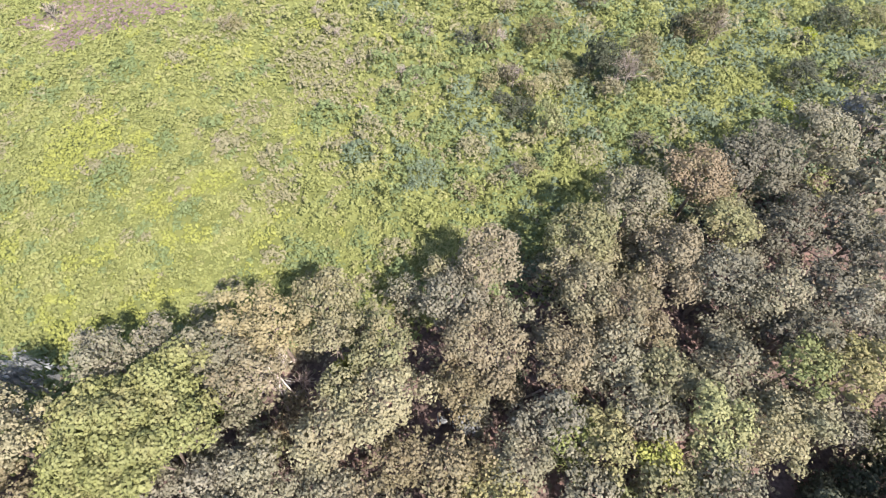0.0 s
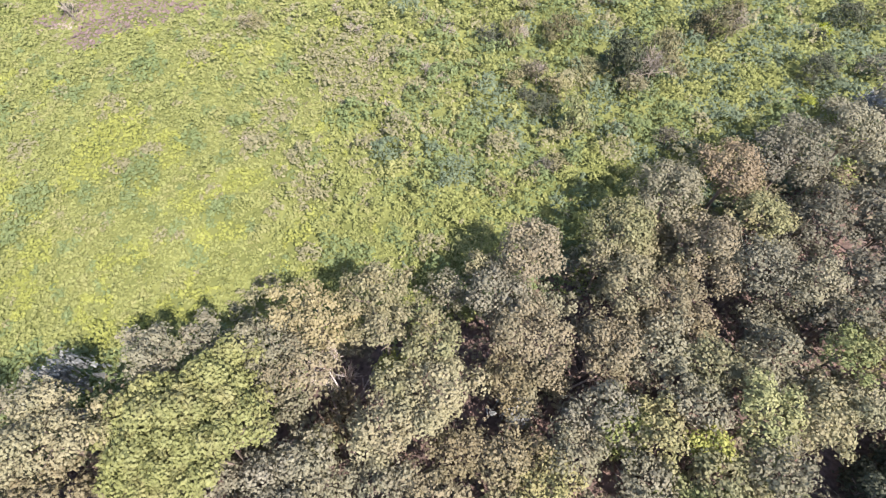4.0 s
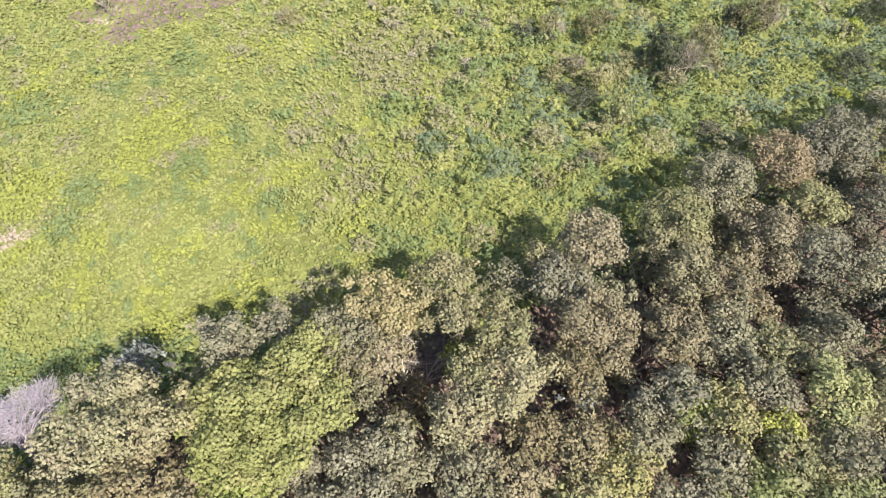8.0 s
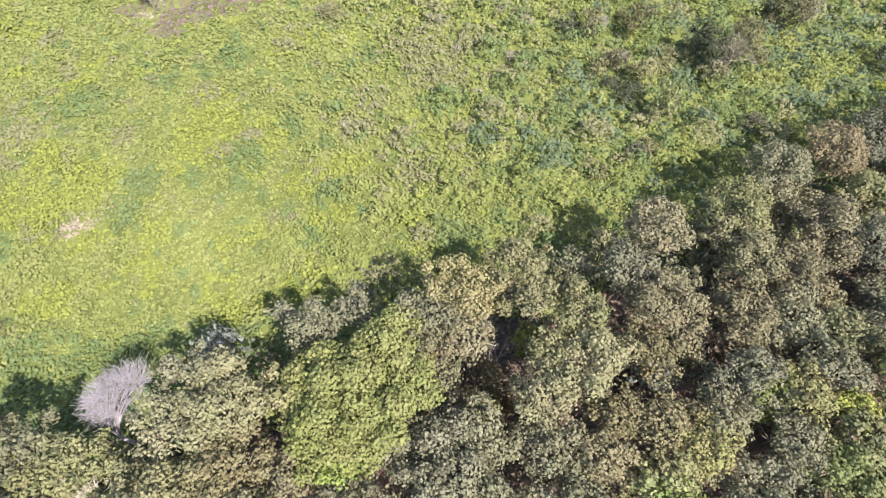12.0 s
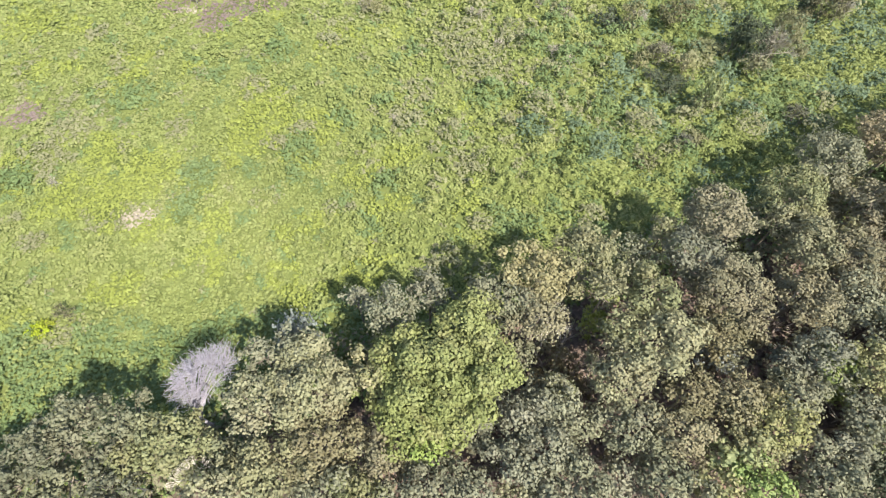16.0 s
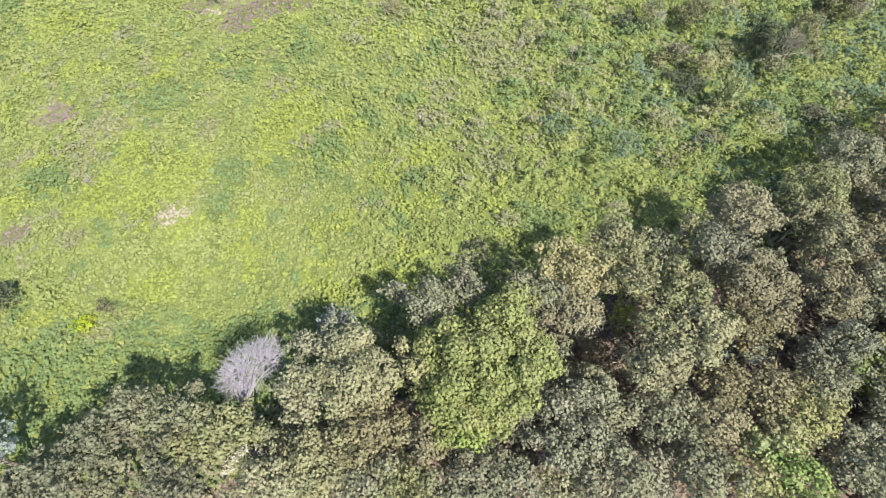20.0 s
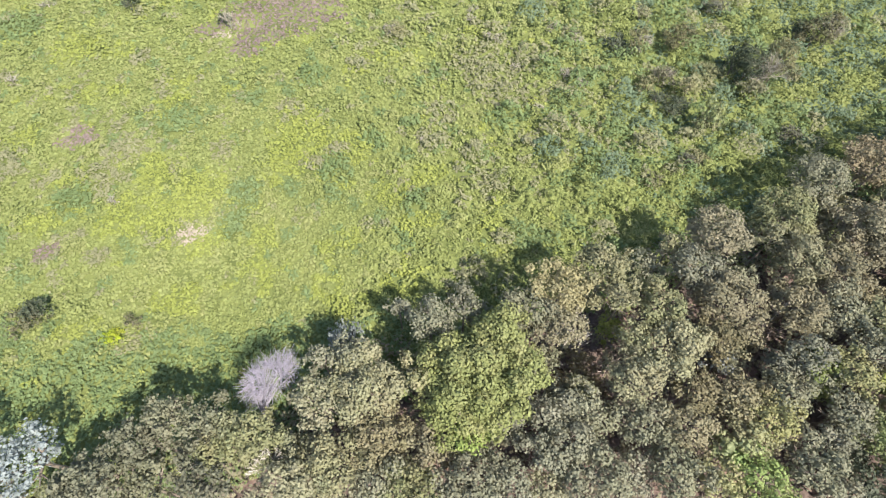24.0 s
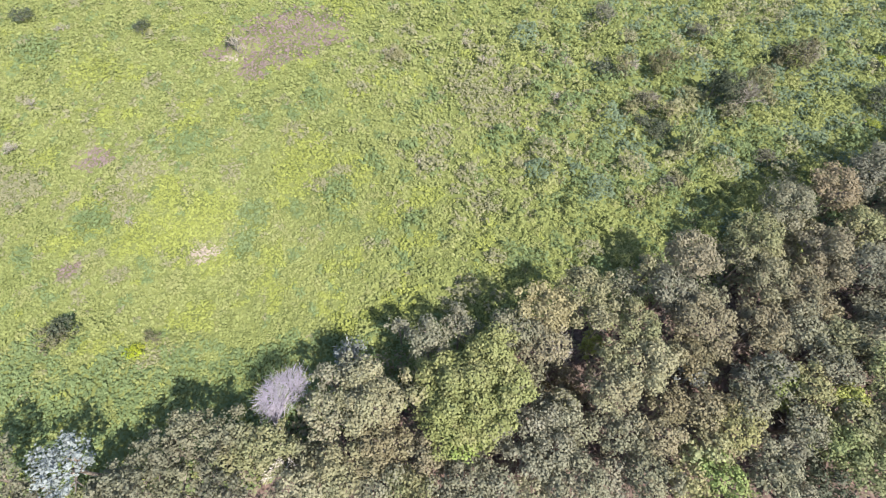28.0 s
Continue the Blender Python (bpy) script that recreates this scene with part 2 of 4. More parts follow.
def rosettes(centres, normals, size, rng, blades=5, arch=0.22, wide=0.62):
    """Leaf whorls at shoot tips: each a ring of blades that share their middle and arch downwards."""
    n = len(centres)
    normals = unit(normals)
    u = unit(np.cross(normals, rng.normal(size=(n, 3))))
    w = np.cross(normals, u)
    size = np.broadcast_to(size, (n,)) * rng.uniform(0.75, 1.25, n)
    spin = (np.arange(blades) * 6.2832 / blades)[None] + rng.uniform(-0.3, 0.3, (n, blades))
    reach = size[:, None] * rng.uniform(0.7, 1.2, (n, blades))
    drop = reach * (arch + rng.normal(0, 0.16, (n, blades)))
    verts = [centres[:, None]]
    for half in (-wide, wide):
        a = spin + half
        verts.append(centres[:, None] + (u[:, None] * np.cos(a)[..., None] + w[:, None] * np.sin(a)[..., None]) * reach[..., None] - normals[:, None] * drop[..., None])
    v = np.concatenate(verts, 1)
    i = np.arange(blades)
    one = np.stack([0 * i, 1 + i, 1 + blades + i], 1)
    step = 1 + 2 * blades
    return v.reshape(-1, 3), (one[None] + (np.arange(n) * step)[:, None, None]).reshape(-1, 3)


def crown_mesh(name, radius, seed, lobes=11, flat=0.80, low=-1.0, leaf=0.110, spacing=0.200, to_ground=False, thin=0.10, ragged=1.0, strays=3, full=1.0):
    """A crown: a dome of uneven lobes, each closed by whorls of small leaves over a darker inner layer; its top is at z = 0."""
    rng = np.random.default_rng(seed)
    lobe_c, lobe_r = [np.array([*rng.normal(0, 0.06, 2), 0.0]) * radius], [0.56 * radius * full]
    for d in globe(lobes * 2, rng):
        if d[2] < (-0.15 if to_ground else -0.55):
            continue
        far = rng.uniform(0.44, 0.84)
        c = (d * far + rng.normal(0, 0.06, 3)) * np.array([1, 1, flat]) * radius
        if c[2] < 0 and not to_ground:
            c[2] *= 1.4
        lobe_c.append(c)
        lobe_r.append(radius * rng.uniform(0.21, 0.41) * full)
    for _ in range(strays):
        a = rng.uniform(0, 6.28)
        lobe_c.append(np.array([math.cos(a) * 0.90, math.sin(a) * 0.90, rng.uniform(-0.35, 0.3)]) * radius)
        lobe_r.append(radius * rng.uniform(0.13, 0.22))
    lobe_c, lobe_r = np.array(lobe_c), np.array(lobe_r)
    # no crown is round: it bulges and draws in on its way round
    a = np.arctan2(lobe_c[:, 1], lobe_c[:, 0])
    swell = 1 + 0.20 * np.sin(2 * a + rng.uniform(0, 6.28)) + 0.11 * np.sin(3 * a + rng.uniform(0, 6.28))
    lobe_c[:, :2] *= swell[:, None]
    lobe_c[:, 2] += 0.16 * lobe_c[:, :2] @ rng.normal(0, 1, 2)
    cs, ns = [], []
    for k, (c, r) in enumerate(zip(lobe_c, lobe_r)):
        d = unit(globe(max(14, int(12.57 * r * r / spacing**2)), rng) + rng.normal(0, 0.05, (1, 3)))
        d = unit(d + rng.normal(0, 0.35 * spacing / r, d.shape))
        # the lobe's own bumps
        knob = unit(rng.normal(size=(9, 3)))
        bump = np.max(d @ knob.T, axis=1)
        p = c + d * (r * np.array([1, 1, 0.9])) * (0.92 + 0.12 * ragged * (bump[:, None] - 0.55)) + d * rng.normal(0, 0.075, (len(d), 1)) * ragged
        free = (p[:, 2] > low * radius) & (d[:, 2] > -0.18)
        for j in range(len(lobe_c)):
            if j != k:
                free &= np.linalg.norm(p - lobe_c[j], axis=1) > lobe_r[j] * 0.86
        free &= rng.uniform(size=len(d)) > thin
        cs.append(p[free])
        ns.append(d[free])
    c, n = np.concatenate(cs), np.concatenate(ns)
    out = rng.uniform(size=len(c)) < 0.10 * ragged
    c[out] += n[out] * rng.uniform(0.05, 0.30, (int(out.sum()), 1))
    v, f = rosettes(c, n + rng.normal(0, 0.50, c.shape) + np.array([0, 0, 0.2]), leaf, rng, 4, 0.2, 0.66)
    pick = rng.uniform(size=len(c)) < 0.5
    inner = c[pick] - n[pick] * rng.uniform(0.28, 0.62, (int(pick.sum()), 1))
    iv, jf = rosettes(inner, n[pick] + rng.normal(0, 0.4, inner.shape), leaf * 2.0, rng, 3, 0.1, 0.85)
    f = np.concatenate([f, jf + len(v)])
    v = np.concatenate([v, iv])
    v[:, 2] -= np.percentile(v[:, 2], 99.5)
    return link_mesh(name, v, f, LEAF["olive"])


def branch_mesh(name, seed, spread, levels=(9, 5, 4, 3), length=1.5, thick=0.06, lean=(0, 0, 1), sides=4):
    """Bare twigs fanning out of one foot at the origin."""
    rng = np.random.default_rng(seed)
    a = np.zeros((1, 3))
    way = unit(np.array([lean], float))
    va, fa, base = [], [], 0
    ln, th = length, thick
    for depth, kids in enumerate(levels):
        a, way = np.repeat(a, kids, 0), np.repeat(way, kids, 0)
        way = unit(way + rng.normal(0, spread * (1.0 if depth == 0 else 0.62), way.shape) + np.array([0, 0, 0.10]))
        step = ln * rng.uniform(0.6, 1.25, (len(a), 1))
        mid = a + way * step * 0.5 + rng.normal(0, 0.03, a.shape)
        b = a + way * step
        for s, e, r0, r1 in ((a, mid, th, th * 0.8), (mid, b, th * 0.8, th * 0.62)):
            v, f = tubes(s, e, np.full(len(s), r0), np.full(len(s), r1), sides)
            va.append(v)
            fa.append(f + base)
            base += len(v)
        pick = rng.uniform(0.45, 1.0, (len(a), 1))
        a, ln, th = a + way * step * pick, ln * 0.72, th * 0.60
    return link_mesh(name, np.concatenate(va), np.concatenate(fa), BARK)


def trunk_mesh(name, seed):
    """A trunk 1 m long, bent a little, thick at its foot."""
    rng = np.random.default_rng(seed)
    z = np.linspace(-0.08, 1.0, 6)
    p = np.stack([np.cumsum(rng.normal(0, 0.05, 6)), np.cumsum(rng.normal(0, 0.05, 6)), z], 1)
    p[:2, :2] = 0
    r = np.array([0.24, 0.19, 0.165, 0.15, 0.135, 0.11])
    v, f = tubes(p[:-1], p[1:], r[:-1], r[1:], 8)
    return link_mesh(name, v, f, BARK)


def limb_mesh(name, seed):
    """A limb 1 m long, forked twice, along +x and upwards."""
    rng = np.random.default_rng(seed)
    a = np.array([[0, 0, 0], [0.45, 0, 0.22], [0.45, 0, 0.22], [0.45, 0, 0.22]], float)
    b = np.array([[0.45, 0, 0.22], [1.0, 0.05, 0.48], [0.82, 0.36, 0.40], [0.80, -0.34, 0.52]]) + rng.normal(0, 0.05, (4, 3))
    b[0] = a[1]
    v, f = tubes(a, b, np.array([0.075, 0.05, 0.04, 0.04]), np.array([0.052, 0.02, 0.015, 0.015]), 6)
    return link_mesh(name, v, f, BARK)


# ---- the ground ----
def ground_height(x, y):
    return (0.35 * np.sin(x * 0.071 + 0.6) * np.cos(y * 0.083 - 0.4) + 0.14 * np.sin(x * 0.23 + y * 0.17) + 0.08 * np.sin(x * 0.61 - y * 0.47 + 1.0)) * np.clip(
        1.4 - np.hypot(x + 10, y - 40) / 400, 0, 1)


def edge_line(x):
    """The northern edge of the wood's crowns."""
    return 0.40 * x + 28.0 + 1.2 * np.sin(x * 0.21 + 1.0)


def build_ground():
    near_x, near_y = np.arange(-130, 110, 1.6), np.arange(-40, 140, 1.6)
    out = np.array([160, 220, 320, 520, 900, 1600, 2600.0])
    xs = np.concatenate([-out[::-1] - 0.0, near_x, out])
    ys = np.concatenate([-out[::-1], near_y, out])
    gx, gy = np.meshgrid(xs, ys)
    v = np.stack([gx, gy, ground_height(gx, gy)], -1).reshape(-1, 3)
    w, h = len(xs), len(ys)
    i = (np.arange(h - 1)[:, None] * w + np.arange(w - 1)[None]).ravel()
    me = link_mesh("ground", v, np.stack([i, i + 1, i + w + 1, i + w], 1), SOIL)
    me.polygons.foreach_set("use_smooth", np.ones(len(me.polygons), dtype=bool))
    tagged(new("ground", me), "uneven brown soil with leaf litter and low green turf", "ground", kind="structure")


build_ground()

# ---- the low scrub of the clearing and the wood's understory ----
def waves(x, y, seed, size):
    """Smooth noise about 0, about -1 to 1."""
    rng = np.random.default_rng(seed)
    s = np.zeros_like(x)
    for k in range(9):
        a, f = rng.uniform(0, 6.28), rng.uniform(0.6, 1.8) / size
        s += np.sin((x * np.cos(a) + y * np.sin(a)) * f * 6.28 + rng.uniform(0, 6.28))
    return s / 3.6


def spot(x, y, cx, cy, rx, ry, turn=0.0):
    """Below 1 inside an ellipse."""
    c, s = math.cos(turn), math.sin(turn)
    dx, dy = x - cx, y - cy
    return np.hypot((dx * c + dy * s) / rx, (dy * c - dx * s) / ry)


def scatter(x0, x1, y0, y1, step, seed):
    rng = np.random.default_rng(seed)
    gx, gy = np.meshgrid(np.arange(x0, x1, step), np.arange(y0, y1, step * 0.87))
    gx[1::2] += step * 0.5
    return gx.ravel() + rng.uniform(-0.42, 0.42, gx.size) * step, gy.ravel() + rng.uniform(-0.42, 0.42, gx.size) * step, rng


def mounds(name, x, y, top, wide, count, leaf, rng, material, label, category, calm=None):
    """Low leafy mounds at the places given, joined into one object."""
    z = ground_height(x, y) + np.maximum(0, top - 0.5)
    high = np.minimum(top, 0.5)
    n = len(x)
    calm = np.zeros(n) if calm is None else calm
    c = np.repeat(np.stack([x, y, z], 1), count, 0)
    t, w, k = np.repeat(high, count), np.repeat(wide, count), np.repeat(calm, count)
    a, r = rng.uniform(0, 6.283, n * count), np.sqrt(rng.uniform(0, 1, n * count))
    flank = np.stack([np.cos(a) * r, np.sin(a) * r], 1)
    p = c + np.stack([flank[:, 0] * w * 1.15, flank[:, 1] * w * 1.15, t * (1 - 0.62 * r * r) + rng.normal(0, 0.05, n * count) * (1.2 - k)], 1)
    up = np.concatenate([flank * (0.85 - 0.55 * k)[:, None], np.ones((n * count, 1))], 1) + rng.normal(0, 0.40, (n * count, 3)) * (1 - 0.55 * k)[:, None]
    # farther off, fewer and larger whorls
    far = np.clip((p[:, 1] - 34) / 30, 0, 1)
    s = rng.uniform(size=len(p)) > 0.60 * far
    v, f = rosettes(p[s], up[s], (leaf * (1.0 + 0.12 * k) * (1 + 0.40 * far))[s], rng, 4, 0.25, 0.62)
    # the flanks of what stands above the rest
    s = np.repeat(top > 0.62, 3)
    if s.any():
        a = rng.uniform(0, 6.283, len(s))[s]
        q = np.repeat(np.stack([x, y, ground_height(x, y)], 1), 3, 0)[s]
        h = np.repeat(top, 3)[s] * rng.uniform(0.15, 0.85, len(a))
        ww = np.repeat(wide, 3)[s]
        q = q + np.stack([np.cos(a) * ww, np.sin(a) * ww, h], 1)
        fv, ff = rosettes(q, np.stack([np.cos(a), np.sin(a), 0.7 + 0 * a], 1) + rng.normal(0, 0.3, (len(a), 3)), leaf, rng, 4, 0.25, 0.62)
        f = np.concatenate([f, ff + len(v)])
        v = np.concatenate([v, fv])
    tagged(new(name, link_mesh(name, v, f, material)), label, category, kind="stuff")


def build_scrub():
    x, y, rng = scatter(-112, 78, -2, 96, 0.58, 11)
    keep = (y > edge_line(x) - 6.5) & (spot(x, y, -8.5, 17.5, 4.5, 4.0) > 1) & (rng.uniform(size=len(x)) > 0.06) & (x > -66 - 0.47 * y) & (x < 38 + 0.45 * y)
    x, y = x[keep], y[keep]
    n = len(x)
    rough = np.clip((x + 42) / 34, 0, 1) * np.clip((y - edge_line(x) + 12) / 12, 0.5, 1)
    top = 0.36 + 0.10 * waves(x, y, 3, 9.0) + 0.13 * waves(x, y, 23, 1.9) * (0.6 + 0.7 * rough) + rng.uniform(-0.16, 0.20, n) * (0.6 + 0.4 * rough)
    # clumps a metre or two across, with hollows between them
    clump = waves(x, y, 25, 1.7) + rng.normal(0, 0.12, n)
    top += rough * (0.42 * np.clip(clump - 0.25, 0, 1) - 0.34 * np.clip(-0.25 - clump, 0, 1))
    kind = np.zeros(n, int)
    # what grows where, at two scales
    hot = np.exp(-spot(x, y, -37, 31, 17, 9) ** 2)
    east = np.clip((x + 12) / 22, 0, 1)
    tint = 0.75 * waves(x, y, 5, 11.0) + 0.5 * waves(x, y, 15, 3.0) + rng.normal(0, 0.08, n)
    grey = 0.6 * waves(x, y, 6, 9.0) + 0.6 * waves(x, y, 16, 2.4) + rng.normal(0, 0.10, n)
    dry = 0.9 * np.exp(-spot(x, y, -8, 57, 15, 13) ** 2) + 0.5 * np.exp(-spot(x, y, -68, 42, 16, 18) ** 2)
    kind[waves(x, y, 17, 4.5) + rng.normal(0, 0.12, n) > 0.55] = 2
    kind[waves(x, y, 18, 5.0) + 0.9 * east + rng.normal(0, 0.12, n) > 0.72] = 4
    kind[(kind == 2) & (east > 0.8)] = 0
    kind[(waves(x, y, 24, 4.0) + (x - 14) / 15 + rng.normal(0, 0.1, n) > 0.1)] = 6
    kind[grey + dry > 0.85] = 3
    kind[tint + 0.6 * hot - 0.8 * east > 0.72] = 1
    # low bushes that swell out of the cover, each of one kind
    for _ in range(1900):
        cx, cy = rng.uniform(-100, 72), rng.uniform(2, 98)
        e = min(max((cx + 34) / 30, 0), 1)
        r = rng.uniform(0.5, 1.3) + 0.7 * e * rng.uniform()
        h = rng.uniform(0.10, 0.45) + e * rng.uniform(0.15, 1.15)
        d = np.hypot(x - cx, (y - cy) * rng.uniform(0.8, 1.2)) / r
        inside = d + rng.normal(0, 0.10, n) < 1
        top[inside] += h * np.sqrt(np.clip(1 - d[inside] ** 2, 0, 1))
        pick = rng.uniform()
        mid = int(np.argmin(d))
        if pick < 0.55:
            kind[inside] = kind[mid]
        elif pick < 0.65:
            kind[inside] = 2
        elif pick < 0.65 + 0.15 * e:
            kind[inside] = 4
        elif pick < 0.88:
            kind[inside] = 0
        elif pick < 0.95:
            kind[inside] = 3
    yellow = ((-37.7, 45.2, 3.2), (-38.9, 41.1, 2.6), (-48.2, 35.5, 3.0), (-50.2, 33.0, 3.0), (-39.5, 30.0, 1.4), (-26.3, 35.1, 1.5), (-70.2, 60.8, 3.0), (-65.6, 51.6, 1.6), (-55.6, 31.6, 2.2), (-53.2, 38.4, 2.0), (-30.2, 41.1, 1.6), (-22.7, 37.6, 1.5), (-41.8, 64.2, 1.5), (-34.4, 75.0, 2.2), (-70.6, 45.1, 1.6))
    # the last dry place widens the pale zone of painted sun glare
    dry = ((-16.2, 57.8, 3.0), (-13.5, 51.8, 2.5), (-8.8, 43.4, 2.2), (-15.6, 37.2, 2.0), (-3.9, 53.4, 2.6), (-52.1, 39.3, 1.3), (-59.6, 39.3, 1.6), (-58.4, 42.4, 2.2), (-26.8, 63.7, 2.0), (-39.7, 49.1, 1.5), (-21.7, 43.3, 2.0), (-8.0, 59.0, 2.4), (-3.3, 46.2, 1.8), (-72.7, 39.7, 3.0), (-49.6, 31.4, 2.4))
    deep = ((-52.9, 47.1, 2.2), (-42.5, 35.5, 1.8), (-43.2, 32.0, 1.6), (-28.9, 43.3, 1.6), (-61.6, 35.1, 2.0), (-32.9, 39.7, 1.8), (-12.8, 47.2, 2.0), (-1.4, 39.8, 3.0), (3.0, 40.6, 2.4), (21.2, 48.3, 3.0), (-23.7, 34.3, 1.5), (-37.4, 55.4, 2.2), (-44.5, 51.1, 1.6), (-79.7, 64.6, 3.0), (-55.3, 16.0, 1.7), (-46.7, 17.8, 1.7), (-37.3, 18.0, 1.7), (-62.2, 18.6, 1.7))
    for places, k, rise in ((dry, 3, 0.1), (deep, 4, 0.25), (yellow, 1, 0.1)):
        for cx, cy, r in places:
            d = np.hypot(x - cx, y - cy) / r + 0.35 * waves(x, y, int(cx * 7) % 97, 1.8) + rng.normal(0, 0.17, n)
            kind[d < 1] = k
            top[d < 1] += rise
    for cx, cy, rx, ry, turn in ((-43.5, 69.0, 8.5, 6.2, 0.35), (-47.5, 61.5, 2.4, 3.0, 0.2), (-52.0, 65.0, 3.5, 1.8, 0.2), (-64.6, 44.6, 2.6, 1.7, 0.4), (-62.0, 28.2, 1.5, 1.0, 0.3)):
        inside = spot(x, y, cx, cy, rx, ry, turn) + rng.normal(0, 0.15, n) < 1
        kind[inside] = 5
        top[inside] *= 0.3
    # pale spots: the first is the sun's backscatter glare put into grass colour
    for cx, cy, rx, ry in ((-47.2, 30.3, 1.6, 1.0), (-51.0, 63.6, 1.3, 0.8)):
        inside = spot(x, y, cx, cy, rx, ry, 0.2) + rng.normal(0, 0.2, n) < 1
        kind[inside] = 7
        top[inside] *= 0.3
    # hollows for patches of black shade: scrub thinned and lowered to darken them
    for cx, cy, r in ((8.5, 49.4, 2.7), (3.4, 61.2, 2.0), (20.2, 56.4, 2.4), (15.7, 56.1, 1.2), (3.9, 37.8, 1.0)):
        inside = spot(x, y, cx, cy, r, r) + rng.normal(0, 0.15, n) < 1
        kind[inside] = np.where(rng.uniform(size=int(inside.sum())) < 0.5, -1, 6)
        top[inside] *= 0.4
    # bushes of two to four metres across, where the clearing grows up in the east
    for _ in range(210):
        cx, cy = rng.uniform(-8, 62), rng.uniform(34, 84)
        r, h = rng.uniform(0.9, 2.1), rng.uniform(0.5, 1.7)
        d = np.hypot(x - cx, (y - cy) * rng.uniform(0.8, 1.2)) / r
        inside = (d + rng.normal(0, 0.08, n) < 1) & (kind >= 0)
        top[inside] += h * np.sqrt(np.clip(1 - d[inside] ** 2, 0, 1))
        kind[inside] = rng.choice((0, 4, 6, 6, 3, 0))
    # brambles along the wood's western edge
    edge = (y < 9.5 + 0.12 * (x + 70) + 6.0 + 1.5 * waves(x, y, 21, 4.0)) & (x < -24)
    kind[edge & (rng.uniform(size=n) < 0.8)] = 4
    top[edge] += rng.uniform(0.0, 0.5, int(edge.sum()))
    top = np.clip(top, 0.10, 2.4)
    calm = 0.72 * (1 - rough)
    wide = rng.uniform(0.24, 0.42, n) + 0.14 * calm
    top *= 1 - 0.35 * calm
    # single taller weeds that throw small shadows
    tall = rng.uniform(size=n) < 0.04 + 0.04 * np.clip(waves(x, y, 19, 3.5), 0, 1)
    top[tall] += rng.uniform(0.15, 0.45, int(tall.sum()))
    wide[tall] *= 0.8
    calm[tall] *= 0.3
    words = (("green_scrub", SCRUB["green"], "dense bright green low scrub covering the clearing", "scrub", 12),
             ("yellow_weeds", SCRUB["yellow"], "yellow-green flowering weeds in patches among the scrub", "weeds", 12),
             ("pale_scrub", SCRUB["pale"], "pale green scrub with light leaf tips", "scrub", 12),
             ("dry_scrub", SCRUB["dry"], "greyish dry scrub and old stalks among the green", "scrub", 12),
             ("deep_green_scrub", SCRUB["deep"], "deep green brambles among lighter scrub", "scrub", 12),
             ("dead_grass", SCRUB["bare"], "short dead brown grass on bare patches", "grass", 12),
             ("cool_green_thicket", SCRUB["thicket"], "cool green, taller thicket at the clearing's overgrown end", "scrub", 12),
             ("bleached_grass", SCRUB["straw"], "bleached, flattened grass on a pale spot, and one spot of painted sun glare", "grass", 12))
    for k, (name, mat, label, category, count) in enumerate(words):
        s = kind == k
        mounds(name, x[s], y[s], top[s], wide[s], count, 0.122, rng, mat, label, category, calm[s])


def build_understory():
    x, y, rng = scatter(-68, 62, -4, 54, 1.2, 12)
    keep = (y < edge_line(x) - 1.5) & (waves(x, y, 8, 6.0) + rng.normal(0, 0.4, len(x)) > -0.35)
    x, y = x[keep], y[keep]
    top = rng.uniform(0.4, 3.2, len(x))
    mounds("understory_bushes", x, y, top, rng.uniform(0.6, 1.1, len(x)), 13, 0.17, rng, SCRUB["shade"], "dull olive and brown undergrowth beneath the trees", "undergrowth")


def build_far_scrub():
    """Coarser cover round the clearing."""
    x, y, rng = scatter(-150, 130, -30, 150, 2.8, 13)
    keep = (y > edge_line(x) - 4) & ~((y < 96) & (x > -66 - 0.47 * y) & (x < 38 + 0.45 * y))
    x, y = x[keep], y[keep]
    mounds("outer_scrub", x, y, rng.uniform(0.3, 0.5, len(x)), rng.uniform(1.3, 1.9, len(x)), 11, 0.5, rng, SCRUB["green"], "low green scrub spreading round the clearing", "scrub")


def build_outer_undergrowth():
    """The wood's undergrowth goes on to the south."""
    x, y, rng = scatter(-120, 120, -45, -3, 3.0, 14)
    mounds("outer_undergrowth", x, y, rng.uniform(0.4, 2.6, len(x)), rng.uniform(1.4, 2.2, len(x)), 20, 0.36, rng, SCRUB["shade"], "dull olive undergrowth stretching south of the wood", "undergrowth")


build_scrub()
build_far_scrub()
build_outer_undergrowth()
build_understory()

# ---- trees ----
TRUNK = [trunk_mesh("trunk", 51 + k) for k in range(3)]
LIMB = [limb_mesh("limb", 61 + k) for k in range(3)]
LOOK = {
    "olive": "olive-green broadleaf tree with a lumpy rounded crown",
    "grey": "dull grey-green tree with a dense lumpy crown",
    "tan": "tree with a tan, half-dry leafy crown",
    "brown": "brownish tree with a thinning dull crown",
    "rust": "tree with a rust-brown, dried crown",
    "cream": "cream-coloured, dying tree in the wood's edge",
    "green": "fresh green rounded tree among duller ones",
    "lime": "yellowish-olive tree with a lumpy crown",
    "khaki": "khaki-green broadleaf tree with a lumpy crown",
    "sage": "pale sage-green rounded tree among duller ones",
    "moss": "moss-grey tree with a dense lumpy crown",
    "fresh": "bright fresh-green low tree in the wood",
    "gold": "small golden yellow-green tree in the wood",
    "pale": "pale yellow-green tree with light leaf tips",
    "silver": "silvery blue-grey bush at the wood's edge",
    "white": "tree covered in whitish blossom and leaves",
    "dark": "tree with deep shade painted into its dark green leaves",
}
